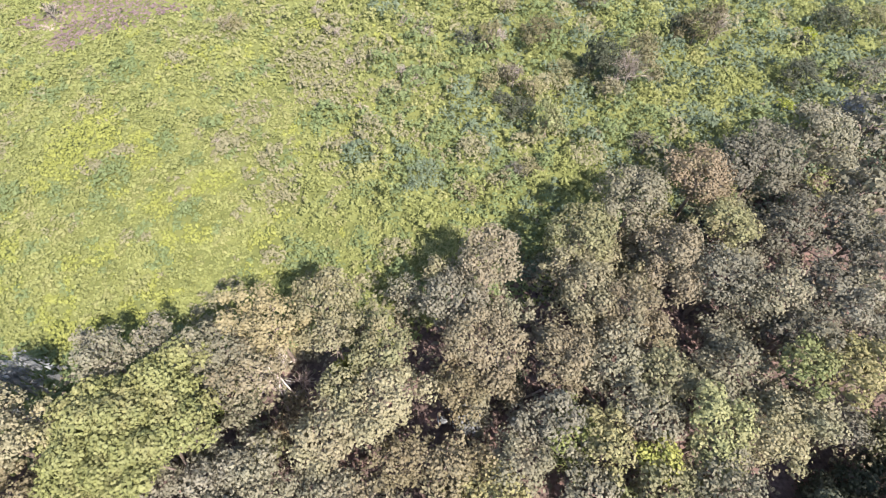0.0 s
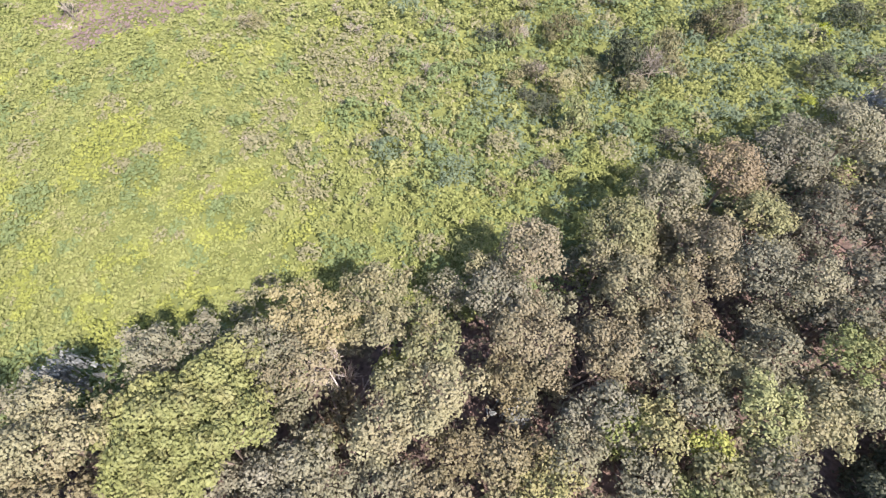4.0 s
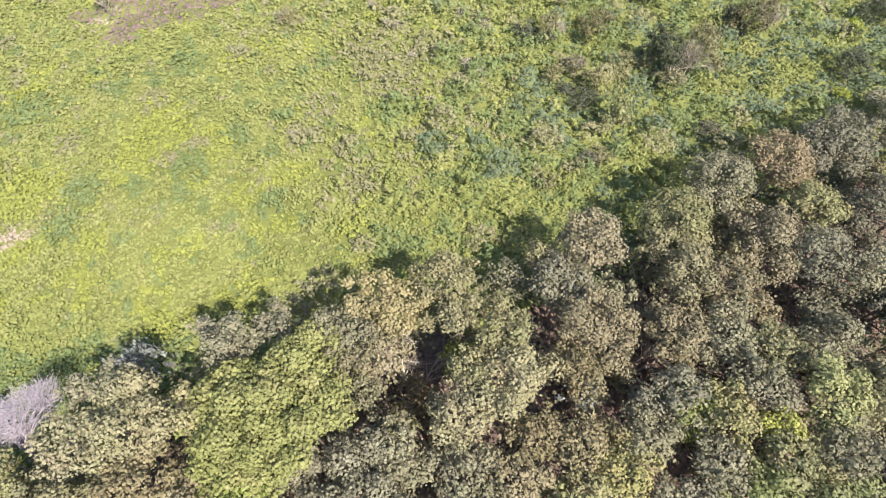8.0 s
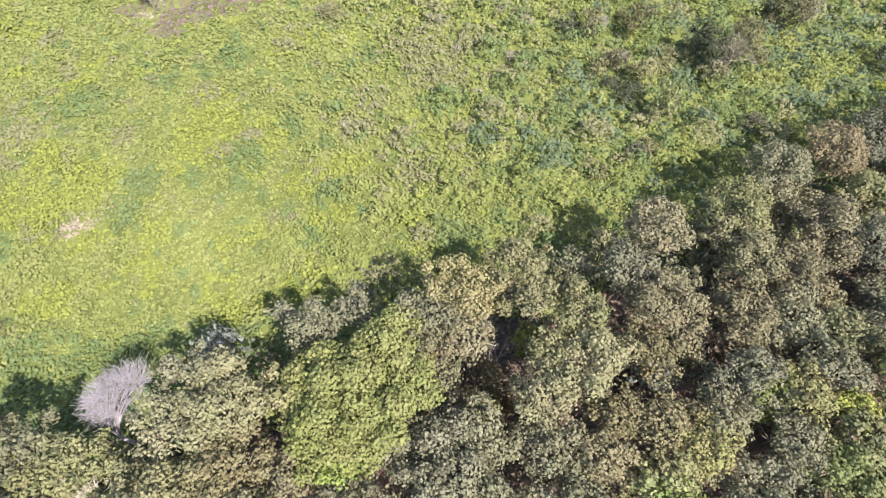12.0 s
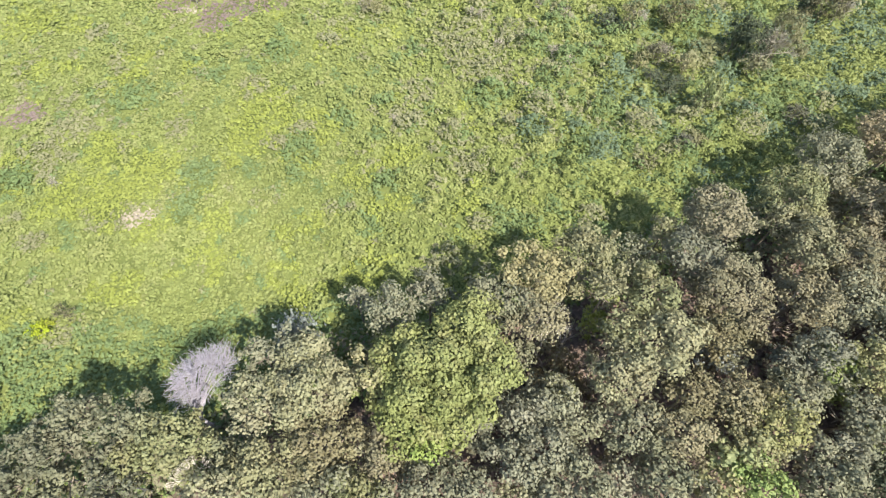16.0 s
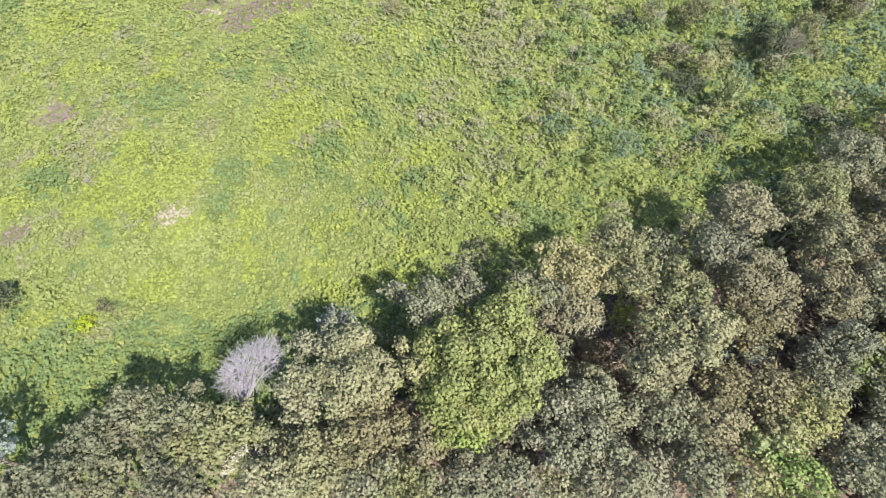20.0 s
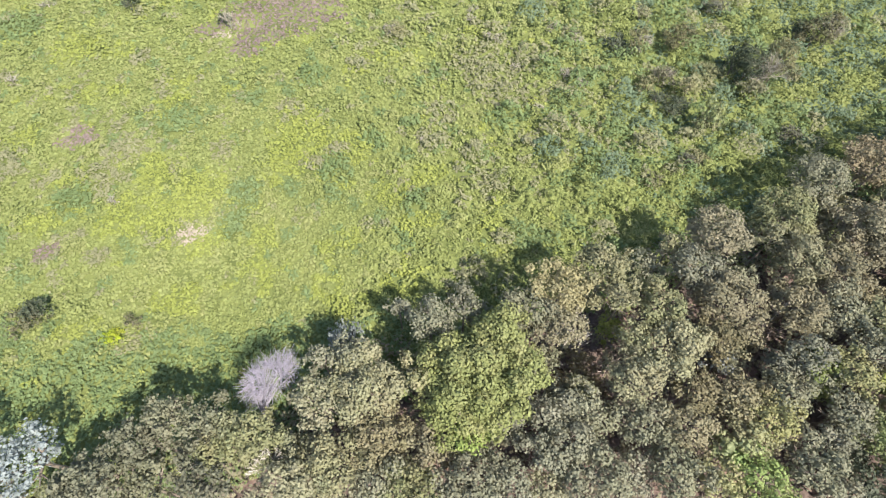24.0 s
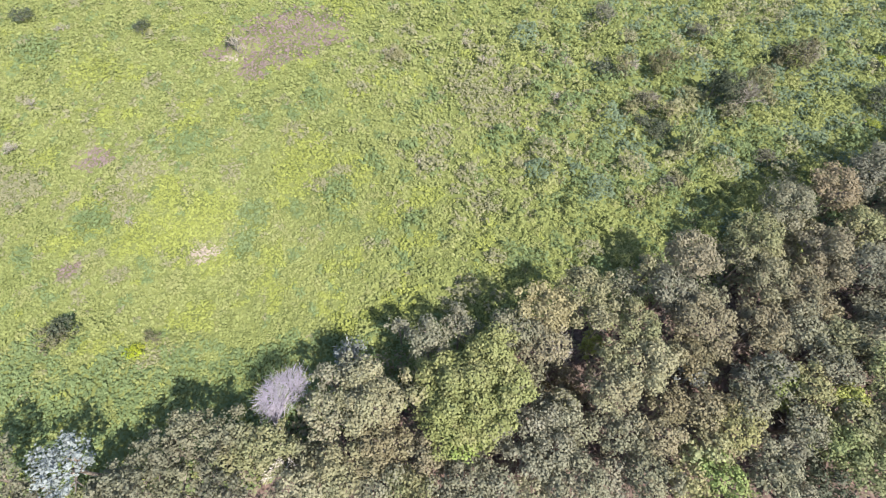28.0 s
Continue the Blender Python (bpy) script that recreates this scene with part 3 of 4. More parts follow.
# how each kind of crown grows: leaf whorl, spacing, thinness, raggedness, flatness, stray boughs
HABIT = {
    "olive": (0.092, 0.172, 0.12, 1.0, 0.80, 3),
    "grey": (0.088, 0.168, 0.15, 1.1, 0.80, 4),
    "tan": (0.088, 0.164, 0.15, 1.1, 0.82, 4),
    "brown": (0.085, 0.175, 0.24, 1.2, 0.82, 4),
    "rust": (0.082, 0.160, 0.14, 0.8, 0.78, 2),
    "moss": (0.094, 0.176, 0.15, 1.3, 0.85, 8),
    "khaki": (0.090, 0.168, 0.10, 0.9, 0.80, 3),
    "silver": (0.090, 0.205, 0.34, 1.8, 0.85, 7),
    "white": (0.095, 0.205, 0.34, 1.7, 0.80, 8),
    "pale": (0.115, 0.205, 0.20, 1.4, 0.85, 5),
}
tree_random = random.Random(7)


def tree(x, y, height, radius, kind):
    """A tree: trunk, limbs and one leafy crown."""
    foot = new("tree")
    foot.location = (x, y, float(ground_height(np.array(x), np.array(y))))
    turn = tree_random.uniform(0, 6.28)
    tall = height - 1.05 * radius
    k = radius / 2.6
    trunk = part("trunk", tree_random.choice(TRUNK), foot, scale=(k, k, tall), turn=(0, 0, turn), material=BARK)
    for n in range(4):
        limb(trunk, LIMB[n % 3], at=(0, 0, tall * (0.72 + 0.07 * n)), scale=(radius * 0.8,) * 3, turn=(0, tree_random.uniform(-0.4, 0.1), turn + n * 1.6))
    leaf, spacing, thin, ragged, flat, strays = HABIT.get(kind, HABIT["olive"])
    coarse = 1.9 if y < 0 or x > 36 else 1.0
    crown = crown_mesh("crown", radius * (1.12 if x > -20 else 1.02), tree_random.randrange(10**6), max(8, int(4.8 * radius)), flat * tree_random.uniform(0.9, 1.12), -1.0, leaf * 1.14 * coarse, spacing * 1.16 * coarse, False, thin, ragged, strays, 0.78 if kind == "moss" else 1.0 if x > -20 else 0.90)
    part("crown", crown, foot, at=(0, 0, height), material=LEAF[kind])
    where = "at the clearing's edge" if y > float(edge_line(np.array(x))) - 4.5 else "inside the wood"
    label = LOOK[kind] if "wood" in LOOK[kind] else LOOK[kind] + " " + where
    return tagged(foot, label, "tree", "trees of the wood")


def build_wood():
    tree(4.8, 26.1, 9.0, 2.7, "tan")
    tree(2.1, 23.0, 8.0, 2.4, "grey")
    tree(4.4, 19.4, 8.5, 2.8, "tan")
    tree(2.4, 16.7, 7.0, 2.0, "tan")
    tree(12.2, 28.7, 8.3, 2.6, "olive")
    tree(17.2, 32.6, 9.1, 2.8, "grey")
    tree(22.9, 34.6, 9.3, 2.7, "rust")
    tree(26.3, 36.0, 8.8, 2.2, "brown")
    tree(18.6, 27.1, 8.9, 2.9, "tan")
    tree(12.6, 24.0, 8.0, 2.6, "khaki")
    tree(14.7, 22.2, 8.0, 2.6, "tan")
    tree(29.4, 37.2, 9.2, 2.8, "brown")
    tree(24.1, 30.0, 8.5, 2.3, "olive")
    tree(22.0, 25.0, 9.0, 2.5, "brown")
    tree(28.0, 29.6, 8.5, 2.6, "brown")
    tree(26.3, 23.5, 8.4, 2.0, "grey")
    tree(35.1, 39.2, 9.2, 2.9, "grey")
    tree(32.9, 30.5, 8.5, 2.6, "brown")
    tree(30.3, 25.0, 7.6, 2.1, "brown")
    tree(42.3, 46.6, 4.8, 1.7, "silver")
    tree(9.9, 19.2, 7.9, 2.4, "tan")
    tree(13.2, 18.2, 7.5, 2.3, "grey")
    tree(16.7, 17.6, 7.7, 2.3, "olive")
    tree(21.6, 17.9, 7.6, 2.6, "grey")
    tree(25.4, 18.0, 8.6, 1.8, "green")
    tree(28.3, 17.7, 8.6, 2.0, "lime")
    tree(18.8, 13.5, 8.8, 2.3, "sage")
    tree(15.1, 12.1, 7.4, 1.5, "gold")
    tree(12.3, 13.1, 7.8, 1.9, "lime")
    tree(8.7, 14.3, 8.0, 2.1, "grey")
    tree(22.4, 14.6, 7.8, 2.8, "khaki")
    tree(25.3, 15.4, 7.6, 2.0, "olive")
    tree(18.9, 10.9, 8.0, 2.2, "grey")
    tree(15.5, 10.0, 7.4, 2.3, "olive")
    tree(10.8, 10.2, 7.1, 2.1, "grey")
    tree(6.4, 11.5, 7.3, 2.1, "grey")
    tree(1.8, 11.2, 7.5, 1.9, "tan")
    tree(4.4, 9.6, 7.4, 2.0, "lime")
    tree(-7.1, 21.8, 9.5, 2.5, "khaki")
    tree(-10.7, 20.0, 9.6, 2.3, "cream")
    tree(-13.7, 18.3, 9.5, 2.3, "grey")
    tree(-2.6, 18.5, 9.1, 2.1, "olive")
    tree(-2.7, 15.1, 9.4, 2.7, "khaki")
    tree(-5.6, 12.6, 9.0, 2.2, "khaki")
    tree(-11.0, 16.9, 9.0, 2.0, "tan")
    tree(-21.8, 17.5, 9.0, 2.1, "grey")
    tree(-24.5, 19.3, 6.3, 1.1, "grey")
    tree(-18.8, 18.9, 8.3, 1.6, "grey")
    tree(-12.2, 14.8, 5.9, 1.3, "grey")
    tree(-12.9, 10.3, 7.9, 2.0, "grey")
    tree(-10.1, 11.0, 7.6, 1.5, "grey")
    tree(-16.0, 9.5, 7.4, 1.9, "grey")
    tree(-1.0, 11.6, 7.4, 1.7, "tan")
    tree(-5.5, 9.5, 7.4, 2.0, "grey")
    tree(26.5, 21.2, 7.4, 1.6, "brown")
    tree(-26.9, 11.9, 10.2, 3.1, "khaki")
    tree(-30.2, 10.8, 9.0, 2.2, "khaki")
    tree(-28.7, 6.6, 9.0, 2.6, "khaki")
    tree(-25.4, 8.0, 8.8, 2.5, "tan")
    tree(-27.9, 14.3, 9.0, 1.7, "grey")
    tree(-42.6, 8.4, 8.7, 2.0, "moss")
    tree(-44.0, 6.8, 8.2, 2.2, "moss")
    tree(-38.9, 7.4, 8.3, 2.0, "moss")
    tree(-35.1, 8.1, 9.0, 2.5, "olive")
    tree(-37.9, 5.2, 8.6, 2.3, "moss")
    tree(-41.7, 5.1, 8.3, 2.1, "moss")
    tree(-45.7, 5.4, 8.8, 2.3, "moss")
    tree(-32.3, 5.0, 8.6, 2.3, "khaki")
    tree(-11.3, 8.0, 8.1, 2.2, "grey")
    tree(-9.7, 5.7, 7.9, 2.4, "grey")
    tree(-18.4, 5.7, 8.1, 2.1, "grey")
    tree(-16.0, 5.0, 7.9, 2.0, "grey")
    tree(-21.6, 7.7, 8.1, 1.8, "tan")
    tree(-13.4, 7.3, 7.9, 1.6, "grey")
    tree(0.8, 7.5, 6.8, 1.6, "pale")
    tree(2.6, 5.2, 6.8, 2.3, "fresh")
    tree(-50.6, 7.0, 8.4, 2.6, "white")
    tree(-53.9, 4.9, 6.4, 2.0, "moss")
    tree(-23.0, 5.0, 8.1, 2.1, "olive")
    tree(31.0, 18.3, 8.7, 2.0, "lime")
    tree(34.4, 27.3, 8.5, 2.3, "brown")
    tree(37.1, 33.5, 8.5, 2.5, "grey")
    tree(40.0, 41.2, 9.2, 2.6, "brown")
    tree(46.0, 43.5, 9.2, 2.8, "brown")
    tree(45.0, 37.5, 8.5, 2.8, "grey")
    tree(24.2, 23.1, 7.9, 2.3, "brown")
    tree(6.5, 6.4, 7.3, 2.1, "grey")
    tree(10.4, 13.4, 6.9, 2.1, "green")
    tree(-3.6, 6.1, 7.3, 2.1, "grey")
    tree(-5.0, 15.8, 8.4, 1.5, "olive")
    tree(-0.3, 5.4, 6.7, 1.8, "lime")
    tree(3.3, 11.5, 6.8, 1.7, "tan")
    tree(13.5, 8.4, 7.0, 2.4, "green")
    tree(-9.3, 9.8, 7.6, 1.8, "grey")
    tree(-18.7, 8.4, 8.4, 1.4, "fresh")
    tree(-11.3, 10.5, 7.4, 1.6, "grey")
    # low tree in the dark kind: the gap's shade is in its colour
    tree(11.9, 5.6, 4.6, 2.2, "dark")
    tree(16.8, 7.8, 6.8, 2.9, "green")
    tree(-30.4, 5.5, 8.1, 2.7, "olive")
    tree(-25.1, 5.4, 8.1, 2.7, "grey")
    tree(-20.7, 5.0, 7.6, 2.2, "grey")
    tree(-47.2, 4.8, 6.9, 2.0, "moss")
    tree(-37.4, 7.6, 8.3, 1.5, "olive")
    tree(-41.3, 10.0, 9.2, 1.9, "moss")
    tree(-5.7, 18.0, 4.0, 1.3, "gold")
    tree(3.0, 15.0, 4.5, 1.3, "silver")
    tree(-4.8, 20.8, 7.4, 1.5, "olive")
    tree(31.3, 20.7, 7.5, 1.8, "brown")
    tree(32.8, 24.6, 7.9, 1.8, "grey")
    tree(33.6, 28.6, 7.7, 1.8, "brown")
    # darker leaves than its own, to carry the gap's shade
    tree(6.5, 17.9, 3.2, 1.4, "dark")
    tree(3.8, 15.3, 4.8, 1.4, "grey")
    tree(-9.8, 12.1, 6.6, 1.2, "olive")
    tree(-10.9, 12.2, 5.5, 1.4, "grey")
    tree(-55.6, 6.2, 9.3, 2.4, "moss")
    tree(-6.7, 6.0, 6.2, 1.9, "grey")
    tree(-13.3, 5.0, 6.2, 1.9, "khaki")
    tree(-22.3, 12.8, 9.2, 1.8, "lime")
    tree(-30.2, 14.0, 8.8, 1.3, "grey")
    tree(-2.4, 8.9, 7.5, 2.0, "tan")
    tree(2.6, 8.0, 7.2, 1.7, "lime")
    tree(14.9, 14.7, 7.9, 1.9, "grey")
    tree(-38.3, 9.5, 9.0, 1.8, "moss")
    tree(-37.0, 9.2, 8.7, 1.5, "olive")
    tree(-5.9, 18.9, 9.2, 1.4, "khaki")
    tree(27.5, 21.1, 8.4, 2.0, "brown")
    tree(30.5, 23.0, 8.4, 1.9, "grey")
    # young trees that fill the canopy between the older ones, clear of its open gaps
    old = [(t.location.x, t.location.y) for t in scene.objects if t.parent is None and t.name.startswith("tree")]
    clear = ((-3.9, 11.9), (18.6, 23.0), (22.3, 23.3), (6.0, 17.2), (9.1, 20.5), (0.5, 21.6), (0.7, 17.0), (-1.1, 29.5), (8.3, 26.9), (-7.6, 19.0), (-6.6, 13.5), (-34.6, 5.7), (-13.0, 6.8),
             (-34.5, 9.6), (-10.2, 14.3), (-10.2, 12.0), (5.3, 14.2), (-2.0, 13.0), (10.4, 14.7), (-17.4, 12.6), (-35.5, 10.9), (-33.0, 14.0), (30.0, 12.0), (26.5, 9.5))
    for n in range(900):
        x = tree_random.uniform(-50, 36)
        y = tree_random.uniform(4.5, float(edge_line(np.array(x))) - 3.6)
        if x < -24 and y > 9.5 + 0.1 * (x + 50) or x > 20 and y < 13:
            continue
        if all(math.hypot(x - a, y - b) > 2.5 for a, b in old) and all(math.hypot(x - a, y - b) > 2.3 for a, b in clear):
            tree(x, y, tree_random.uniform(5.0, 7.2), tree_random.uniform(1.2, 1.7), tree_random.choice(("grey", "olive", "tan", "khaki") if x < 20 else ("brown", "grey", "brown", "olive")))
            old.append((x, y))
    # taller trees added past the wood's southern side for shade; low dark ones blacken a gap
    for x, y, height, radius, kind in ((31.5, 7.0, 10.0, 3.4, "dark"), (35.5, 10.5, 9.5, 3.3, "dark"), (29.5, 3.5, 9.5, 3.3, "grey"), (36.0, 5.0, 9.0, 3.2, "olive"), (29.6, 11.0, 3.6, 2.2, "dark"), (33.2, 14.0, 5.0, 2.1, "dark"), (27.4, 10.2, 3.0, 1.9, "dark"), (25.6, 6.6, 9.0, 2.8, "dark")):
        tree(x, y, height, radius, kind)
    # unseen row added to the south, to close the wood and shade its visible trees
    for n in range(20):
        tree(-64 + 5.0 * n + tree_random.uniform(-1, 1), -2.5 - 0.4 * (n % 3) + tree_random.uniform(-1, 1), tree_random.uniform(6, 7.5), tree_random.uniform(2.3, 3.0), ("grey", "olive", "tan")[n % 3])


build_wood()


def big_oak():
    """The broad bright green tree: several crowns on one trunk."""
    foot = new("tree")
    x, y = -17.6, 12.3
    foot.location = (x, y, float(ground_height(np.array(x), np.array(y))))
    trunk = part("trunk", TRUNK[0], foot, scale=(2.1, 2.1, 5.6), material=BARK)
    for n in range(7):
        limb(trunk, LIMB[n % 3], at=(0, 0, 4.0 + 0.2 * n), scale=(3.8, 3.8, 3.8), turn=(0, -0.1, n * 0.9))
    for n, (cx, cy, top, r) in enumerate(((-17.5, 12.3, 11.0, 2.9), (-16.3, 15.5, 10.5, 2.5), (-14.9, 13.3, 10.6, 2.4), (-19.6, 13.7, 10.2, 2.5), (-20.9, 11.5, 9.8, 2.3), (-17.3, 10.1, 10.2, 2.3), (-19.8, 9.9, 9.8, 2.4))):
        part("crown", crown_mesh("crown", r * 1.1, 41 + n, int(4.4 * r), 0.75, -0.9, 0.112, 0.196, False, 0.10, 0.9, 3), foot, at=(cx - x, cy - y, top), material=LEAF["oak"])
    tagged(foot, "broad bright green tree with a many-lobed crown", "tree", "trees of the wood")


big_oak()


def bare_tree(x, y, height, lean, spread, length, seed, material, label, levels=(16, 6, 5, 3), thick=0.05, stem=0.45):
    """A leafless tree: a short trunk and a fan of fine twigs."""
    foot = new("bare_tree")
    foot.location = (x, y, float(ground_height(np.array(x), np.array(y))))
    part("trunk", TRUNK[1], foot, scale=(0.4, 0.4, height * stem), material=material)
    part("bare_crown", branch_mesh("bare_crown", seed, spread, levels, length, thick, lean), foot, at=(0, 0, height * stem * 0.96), material=material)
    tagged(foot, label, "tree")


def twig_dome(name, seed, tips, wide, deep, rise, lean, turn):
    """Bare boughs that arch up from one foot and end in a dense dome of fine curved twigs."""
    rng = np.random.default_rng(seed)
    lean = np.array(lean)
    va, fa, base = [], [], 0

    def bows(a, c, b, r0, r1):
        nonlocal base
        for k in range(4):
            p, q = k / 4, (k + 1) / 4
            s0 = a * (1 - p) ** 2 + 2 * c * p * (1 - p) + b * p * p
            s1 = a * (1 - q) ** 2 + 2 * c * q * (1 - q) + b * q * q
            v, f = tubes(s0, s1, np.full(len(a), r0 + (r1 - r0) * p), np.full(len(a), r0 + (r1 - r0) * q), 4)
            va.append(v)
            fa.append(f + base)
            base += len(v)

    def dome(n, low, high):
        d = globe(3 * n, rng)
        d = d[d[:, 2] > -0.12][:n]
        rng.shuffle(d)
        d = d * np.array([wide, deep, rise]) * rng.uniform(low, high, (len(d), 1))
        d[:, 2] += 0.22 * d[:, 0]
        c, s = math.cos(turn), math.sin(turn)
        return np.stack([d[:, 0] * c - d[:, 1] * s, d[:, 0] * s + d[:, 1] * c, d[:, 2]], 1) + lean

    boughs = dome(26, 0.42, 0.62)
    foot = np.zeros_like(boughs)
    bows(foot, boughs * np.array([0.35, 0.35, 0.75]) + rng.normal(0, 0.15, foot.shape), boughs, 0.075, 0.03)
    ends = dome(tips, 0.80, 1.06)
    near = np.argmin(np.linalg.norm(ends[:, None] - boughs[None], axis=2) + rng.uniform(0, 0.7, (len(ends), len(boughs))), axis=1)
    start = boughs[near]
    bows(start, (start + ends) / 2 + rng.normal(0, 0.34, ends.shape) + np.array([0, 0, -0.10]), ends, 0.019, 0.009)
    for _ in range(2):
        root = start + (ends - start) * rng.uniform(0.25, 0.9, (len(ends), 1))
        tip = root + unit(ends - start + rng.normal(0, 0.75, ends.shape) + np.array([0, 0, 0.3])) * rng.uniform(0.35, 0.95, (len(ends), 1))
        bows(root, (root + tip) / 2 + rng.normal(0, 0.14, tip.shape), tip, 0.011, 0.006)
    return link_mesh(name, np.concatenate(va), np.concatenate(fa), PALE_BARK)


def lilac_tree(x, y, fork):
    foot = new("bare_tree")
    foot.location = (x, y, float(ground_height(np.array(x), np.array(y))))
    part("trunk", TRUNK[1], foot, scale=(0.9, 0.9, fork), material=PALE_BARK)
    part("bare_crown", twig_dome("bare_crown", 71, 360, 3.05, 2.0, 2.8, (1.05, 2.0, 2.7), 0.66), foot, at=(0, 0, fork * 0.96))
    tagged(foot, "leafless lilac-grey tree with a dome of fine pale twigs", "tree")


lilac_tree(-35.5, 10.9, 2.8)
bare_tree(-9.8, 16.9, 8.4, (0, 0.1, 1.0), 0.6, 1.0, 72, WHITE_BARK, "bleached dead tree with white twigs among the living ones", (6, 5, 4, 3), 0.014, 0.68)
bare_tree(-50.2, 65.0, 2.3, (0.2, 0, 1.0), 0.55, 0.9, 73, DRY_TWIGS, "small bleached dead shrub on the bare patch", (9, 5, 4, 2), 0.022, 0.25)


def dead_trunk(x, y, length, thick, turn, tilt, material, label):
    """A dead trunk lying or leaning on the wood's floor, with stubs of branches."""
    foot = new("dead_trunk")
    z = float(ground_height(np.array(x), np.array(y)))
    foot.matrix_basis = pose(x, y, z + thick, 0, 90 - tilt, turn)
    part("stem", TRUNK[2], foot, scale=(thick * 5, thick * 5, length), material=material)
    for n in range(4):
        part("branch", LIMB[n % 3], foot, at=(0, 0, length * (0.35 + 0.16 * n)), scale=(1.2 - 0.15 * n,) * 3, turn=(0, -0.5, n * 2.1), material=material)
    tagged(foot, label, "dead tree", "dead wood among the trees")


dead_trunk(-7.9, 11.6, 7.5, 0.13, 116, 14, DEAD_BARK, "dark fallen trunk with branch stubs between the trees")
dead_trunk(-9.0, 15.2, 4.0, 0.09, 60, 20, DEAD_BARK, "dead brown trunk leaning over the leaf litter")
dead_trunk(11.6, 20.4, 3.6, 0.09, 40, 34, WHITE_BARK, "pale bleached trunk standing slanted in a dark gap")
dead_trunk(8.2, 17.6, 4.0, 0.08, 20, 12, DEAD_BARK, "fallen brown trunk in a dark gap")
bare_tree(-9.3, 17.4, 4.2, (0.2, 0.1, 1.0), 0.6, 1.2, 74, DEAD_BARK, "dry brown leafless shrub in a gap between trees", (7, 4, 4), 0.05, 0.2)
bare_tree(-6.0, 15.0, 4.0, (-0.2, 0.1, 1.0), 0.6, 1.2, 75, DEAD_BARK, "dry brown leafless shrub in a gap between trees", (7, 4, 4), 0.05, 0.2)
bare_tree(9.2, 18.6, 3.6, (0.1, 0.2, 1.0), 0.6, 1.1, 76, DEAD_BARK, "dry brown leafless shrub in a gap between trees", (7, 4, 4), 0.05, 0.2)


bare_tree(21.2, 53.3, 5.6, (0.25, -0.1, 1.0), 0.7, 1.5, 77, DRY_TWIGS, "half-bare pinkish-grey tree beside a tall bush", (14, 6, 5, 3), 0.045, 0.3)
bare_tree(32.6, 61.4, 4.6, (0.25, 0, 1.0), 0.7, 1.4, 78, DRY_TWIGS, "half-bare grey-brown tree beside a bush", (12, 6, 5, 3), 0.045, 0.3)
bare_tree(8.6, 53.8, 3.6, (-0.3, 0.1, 1.0), 0.7, 1.1, 79, DRY_TWIGS, "dry brown leafless shrub arching over a hollow", (10, 5, 4, 3), 0.04, 0.25)
bare_tree(6.4, 60.4, 4.2, (0.2, 0.1, 1.0), 0.7, 1.1, 80, DRY_TWIGS, "half-bare grey-brown tree beside a dark hollow", (10, 5, 4, 3), 0.04, 0.25)


# dead boughs that stick out of living crowns
for n, (x, y, high) in enumerate(((-33.5, 6.5, 8.6), (-38.9, 6.3, 8.4))):
    bare_tree(x, y, high, (0.1, 0.2, 1.0), 0.6, 0.8, 85 + n, WHITE_BARK, "bleached dead tree with fine pale twigs among leafy crowns", (7, 5, 4, 3), 0.02, 0.72)


# ---- dry, twiggy shrubs scattered through the scrub ----
DRY_CROWN = [branch_mesh("bare_crown", 101 + k, 0.85, (9, 4, 4, 2), 0.66, 0.026, (0.1, 0, 1.0), 3) for k in range(4)]


def dry_shrub(x, y, size, k):
    foot = new("dry_shrub")
    foot.location = (x, y, float(ground_height(np.array(x), np.array(y))))
    part("stem", TRUNK[k % 3], foot, scale=(0.3 * size, 0.3 * size, 0.35), material=DRY_TWIGS)
    part("bare_crown", DRY_CROWN[k % 4], foot, at=(0, 0, 0.3), scale=(size, size, size * 0.8), turn=(0, 0, 2.3 * k), material=DRY_TWIGS)
    tagged(foot, "pale, leafless, twiggy shrub standing in the green scrub", "shrub", "dry shrubs in the scrub")


for n, (x, y, size) in enumerate(((-27.7, 64.7, 1.1), (-15.8, 68.7, 1.0), (-5.0, 64.9, 1.0), (-14.0, 62.3, 0.9), (-2.4, 53.2, 1.0), (-5.9, 43.2, 0.8), (-23.2, 43.2, 0.6), (-56.7, 34.6, 0.8), (-75.1, 45.9, 1.2),
                                  (-76.2, 54.0, 1.0), (-77.3, 69.5, 1.1), (-4.4, 54.8, 1.1), (-1.8, 62.2, 1.2), (-8.4, 49.0, 0.9), (-4.5, 65.6, 1.0), (-12.7, 62.0, 0.9), (-16.3, 66.7, 0.9), (-10.7, 56.5, 0.8), (7.6, 68.9, 1.2))):
    dry_shrub(x, y, size, n)


# ---- shrubs of the clearing ----
SHRUB = [crown_mesh("foliage", 1.6, 81 + k, 9, 0.8, -0.7, 0.095, 0.20, True, 0.28, 1.8, 7) for k in range(5)]
TALL_SHRUB = [crown_mesh("foliage", 2.6, 91 + k, 14, 0.95, -0.85, 0.095, 0.20, True, 0.28, 1.8, 8) for k in range(4)]
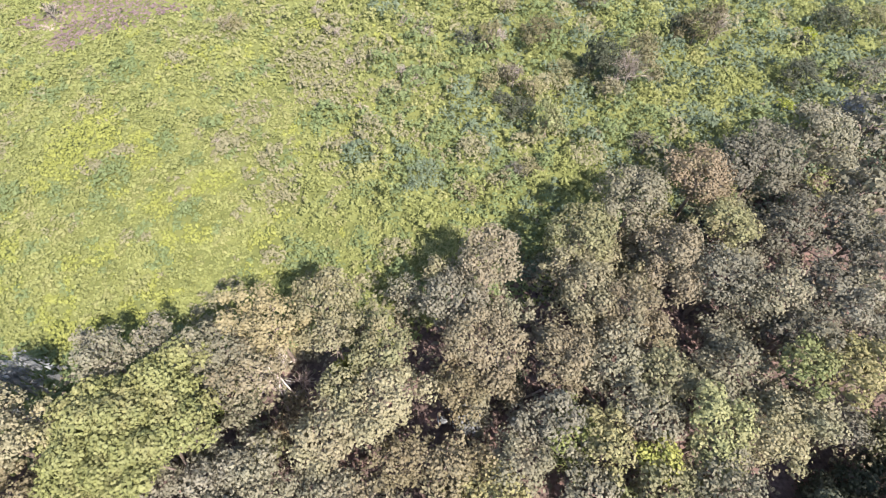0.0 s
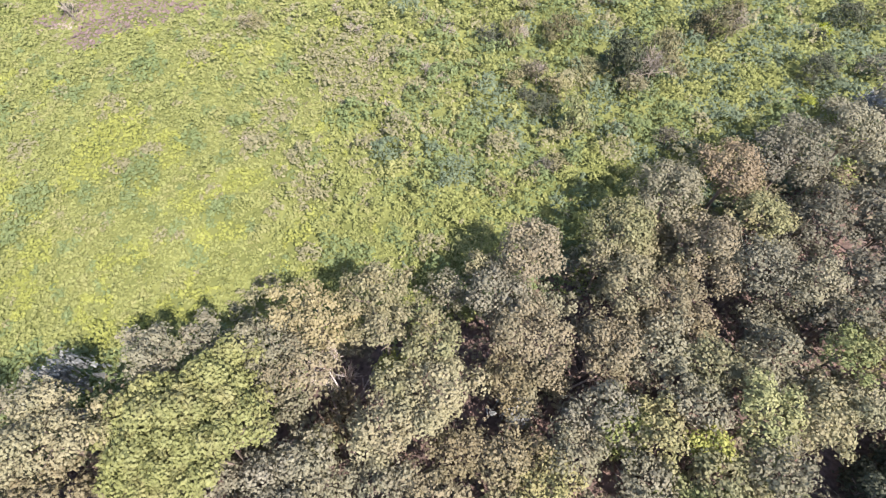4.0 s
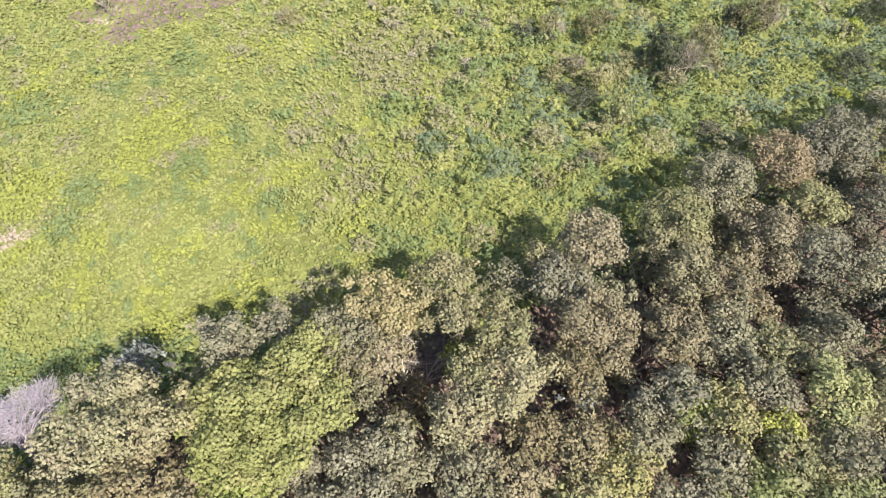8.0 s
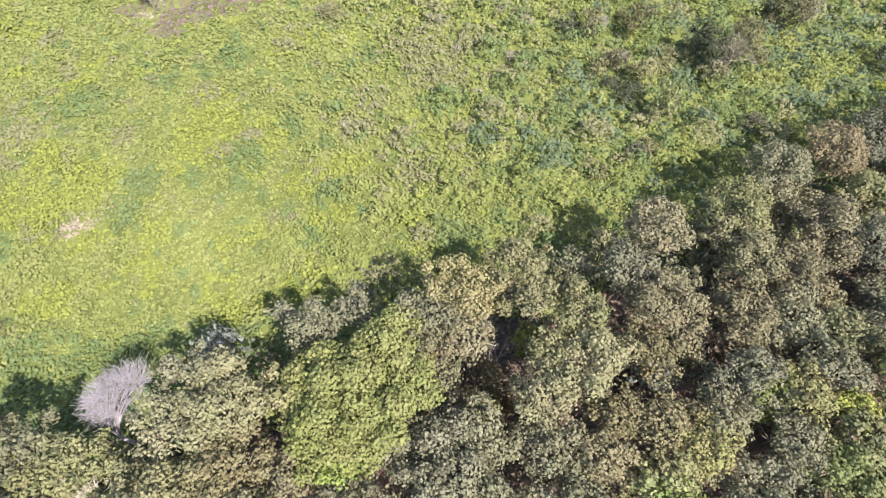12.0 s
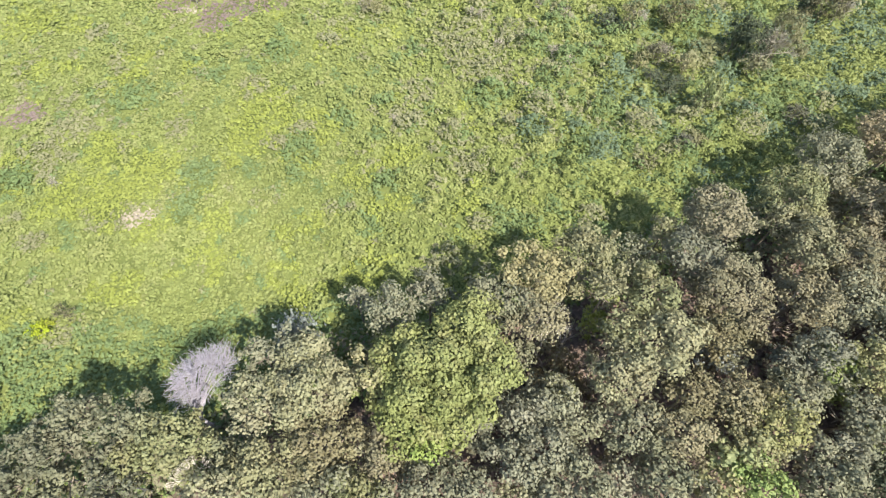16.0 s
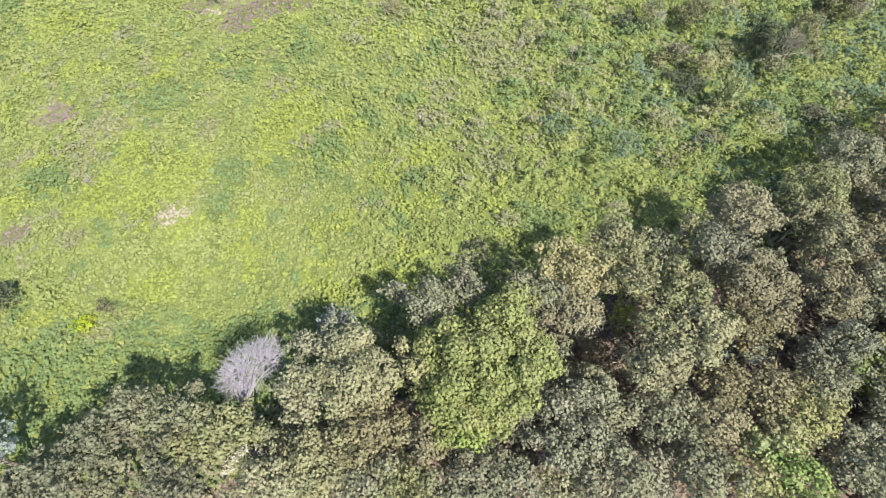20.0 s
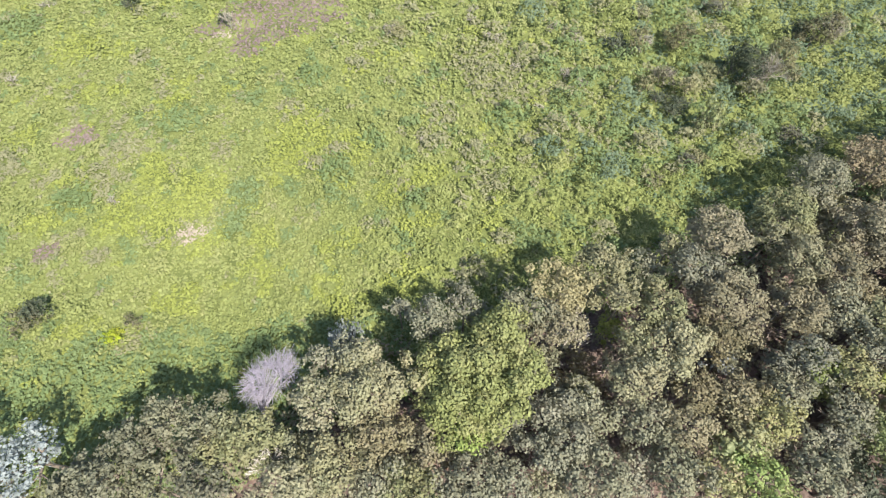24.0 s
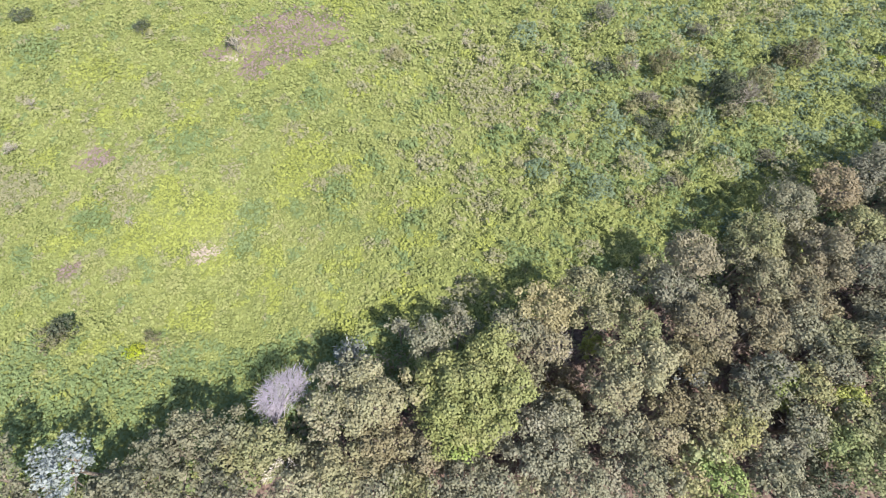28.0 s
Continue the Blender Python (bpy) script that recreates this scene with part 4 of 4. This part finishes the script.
SHRUB_LOOK = {
    "dull": "tall olive-brown, half-dry bush above the scrub",
    "ash": "ash-grey, half-bare bush standing above the scrub",
    "rust": "dry reddish-brown bush in a gap between trees",
    "brown": "brownish bush standing above the scrub",
    "grey": "dull grey-green bush standing above the scrub",
    "dark": "dark green bush of the clearing, several standing in for shade",
    "green": "fresh green bush standing above the scrub",
    "olive": "olive-green bush standing above the scrub",
    "lime": "yellow-green bush standing above the scrub",
    "yellow": "small bright yellow-green bush in the clearing",
    "silver": "pale silvery bush in the clearing",
}


def shrub(x, y, height, radius, kind):
    foot = new("shrub")
    foot.location = (x, y, float(ground_height(np.array(x), np.array(y))))
    pool, base = (TALL_SHRUB, 2.6) if radius > 1.9 else (SHRUB, 1.6)
    k = radius / base
    part("stem", LIMB[0], foot, at=(-0.2 * k, 0, 0), scale=(k, k, height * 0.9), turn=(0, -0.5, tree_random.uniform(0, 6)))
    part("foliage", tree_random.choice(pool), foot, at=(0, 0, height), scale=(k, k, height / (1.65 * base)), turn=(0, 0, tree_random.uniform(0, 6)), material=LEAF[kind])
    tagged(foot, SHRUB_LOOK[kind], "bush", "bushes of the clearing")


def build_shrubs():
    # next two: the big bush's shaded side, made as dark bushes
    shrub(19.3, 54.6, 5.2, 2.4, "dark")
    shrub(17.7, 55.3, 5.4, 1.9, "dark")
    shrub(18.9, 51.6, 3.0, 1.8, "ash")
    shrub(22.4, 54.0, 6.2, 2.3, "ash")
    shrub(5.9, 60.0, 4.0, 1.7, "ash")
    # dark bush put where shade fills the hollow
    shrub(3.4, 60.8, 2.4, 1.6, "dark")
    shrub(11.9, 61.0, 3.6, 2.3, "dull")
    shrub(10.9, 51.4, 3.4, 1.4, "lime")
    shrub(8.2, 54.0, 3.4, 1.7, "dull")
    shrub(5.7, 52.7, 2.6, 1.5, "ash")
    shrub(11.9, 45.9, 5.2, 1.85, "green")
    # three low dark bushes added to blacken the shaded hollow
    shrub(8.3, 48.8, 1.5, 1.5, "dark")
    shrub(9.6, 49.8, 1.7, 1.5, "dark")
    shrub(7.3, 50.9, 1.5, 1.4, "dark")
    shrub(10.6, 44.9, 2.6, 1.2, "olive")
    shrub(14.5, 55.2, 1.9, 2.0, "olive")
    shrub(31.0, 61.6, 4.8, 2.7, "dull")
    shrub(29.4, 63.2, 3.2, 1.6, "dark")
    shrub(40.9, 54.3, 3.2, 2.1, "dark")
    shrub(21.7, 44.2, 2.4, 1.6, "brown")
    shrub(10.0, 40.8, 1.3, 1.4, "ash")
    shrub(3.5, 37.4, 1.6, 1.3, "ash")
    shrub(48.6, 64.6, 3.2, 2.2, "dark")
    shrub(53.6, 65.3, 3.0, 2.0, "olive")
    shrub(43.7, 61.1, 1.8, 1.1, "dark")
    shrub(45.0, 62.4, 1.6, 1.0, "yellow")
    shrub(38.2, 50.0, 1.6, 1.1, "yellow")
    shrub(8.5, 40.4, 1.5, 1.2, "brown")
    shrub(47.6, 54.3, 3.0, 2.2, "brown")
    shrub(5.2, 71.8, 3.2, 1.8, "brown")
    shrub(8.2, 67.2, 2.2, 1.6, "ash")
    shrub(19.6, 68.8, 2.4, 2.0, "brown")
    # dark bush in place of the dead shrub's shadow
    shrub(-51.0, 66.0, 2.0, 0.9, "dark")
    shrub(-65.3, 69.5, 1.8, 1.4, "dark")
    shrub(-83.9, 71.8, 2.0, 1.8, "dark")
    shrub(-26.8, 64.5, 1.5, 1.7, "ash")
    shrub(-59.6, 19.9, 2.4, 1.6, "dull")
    shrub(-59.0, 20.9, 3.1, 1.5, "dark")
    shrub(-51.6, 18.7, 1.4, 1.1, "yellow")
    shrub(-50.1, 20.1, 1.8, 0.8, "dull")
    shrub(-29.2, 16.7, 7.5, 1.8, "silver")
    shrub(-8.6, 15.3, 4.2, 1.5, "rust")
    shrub(-7.6, 13.3, 3.6, 1.3, "rust")
    shrub(-10.1, 14.2, 2.0, 1.1, "rust")


build_shrubs()
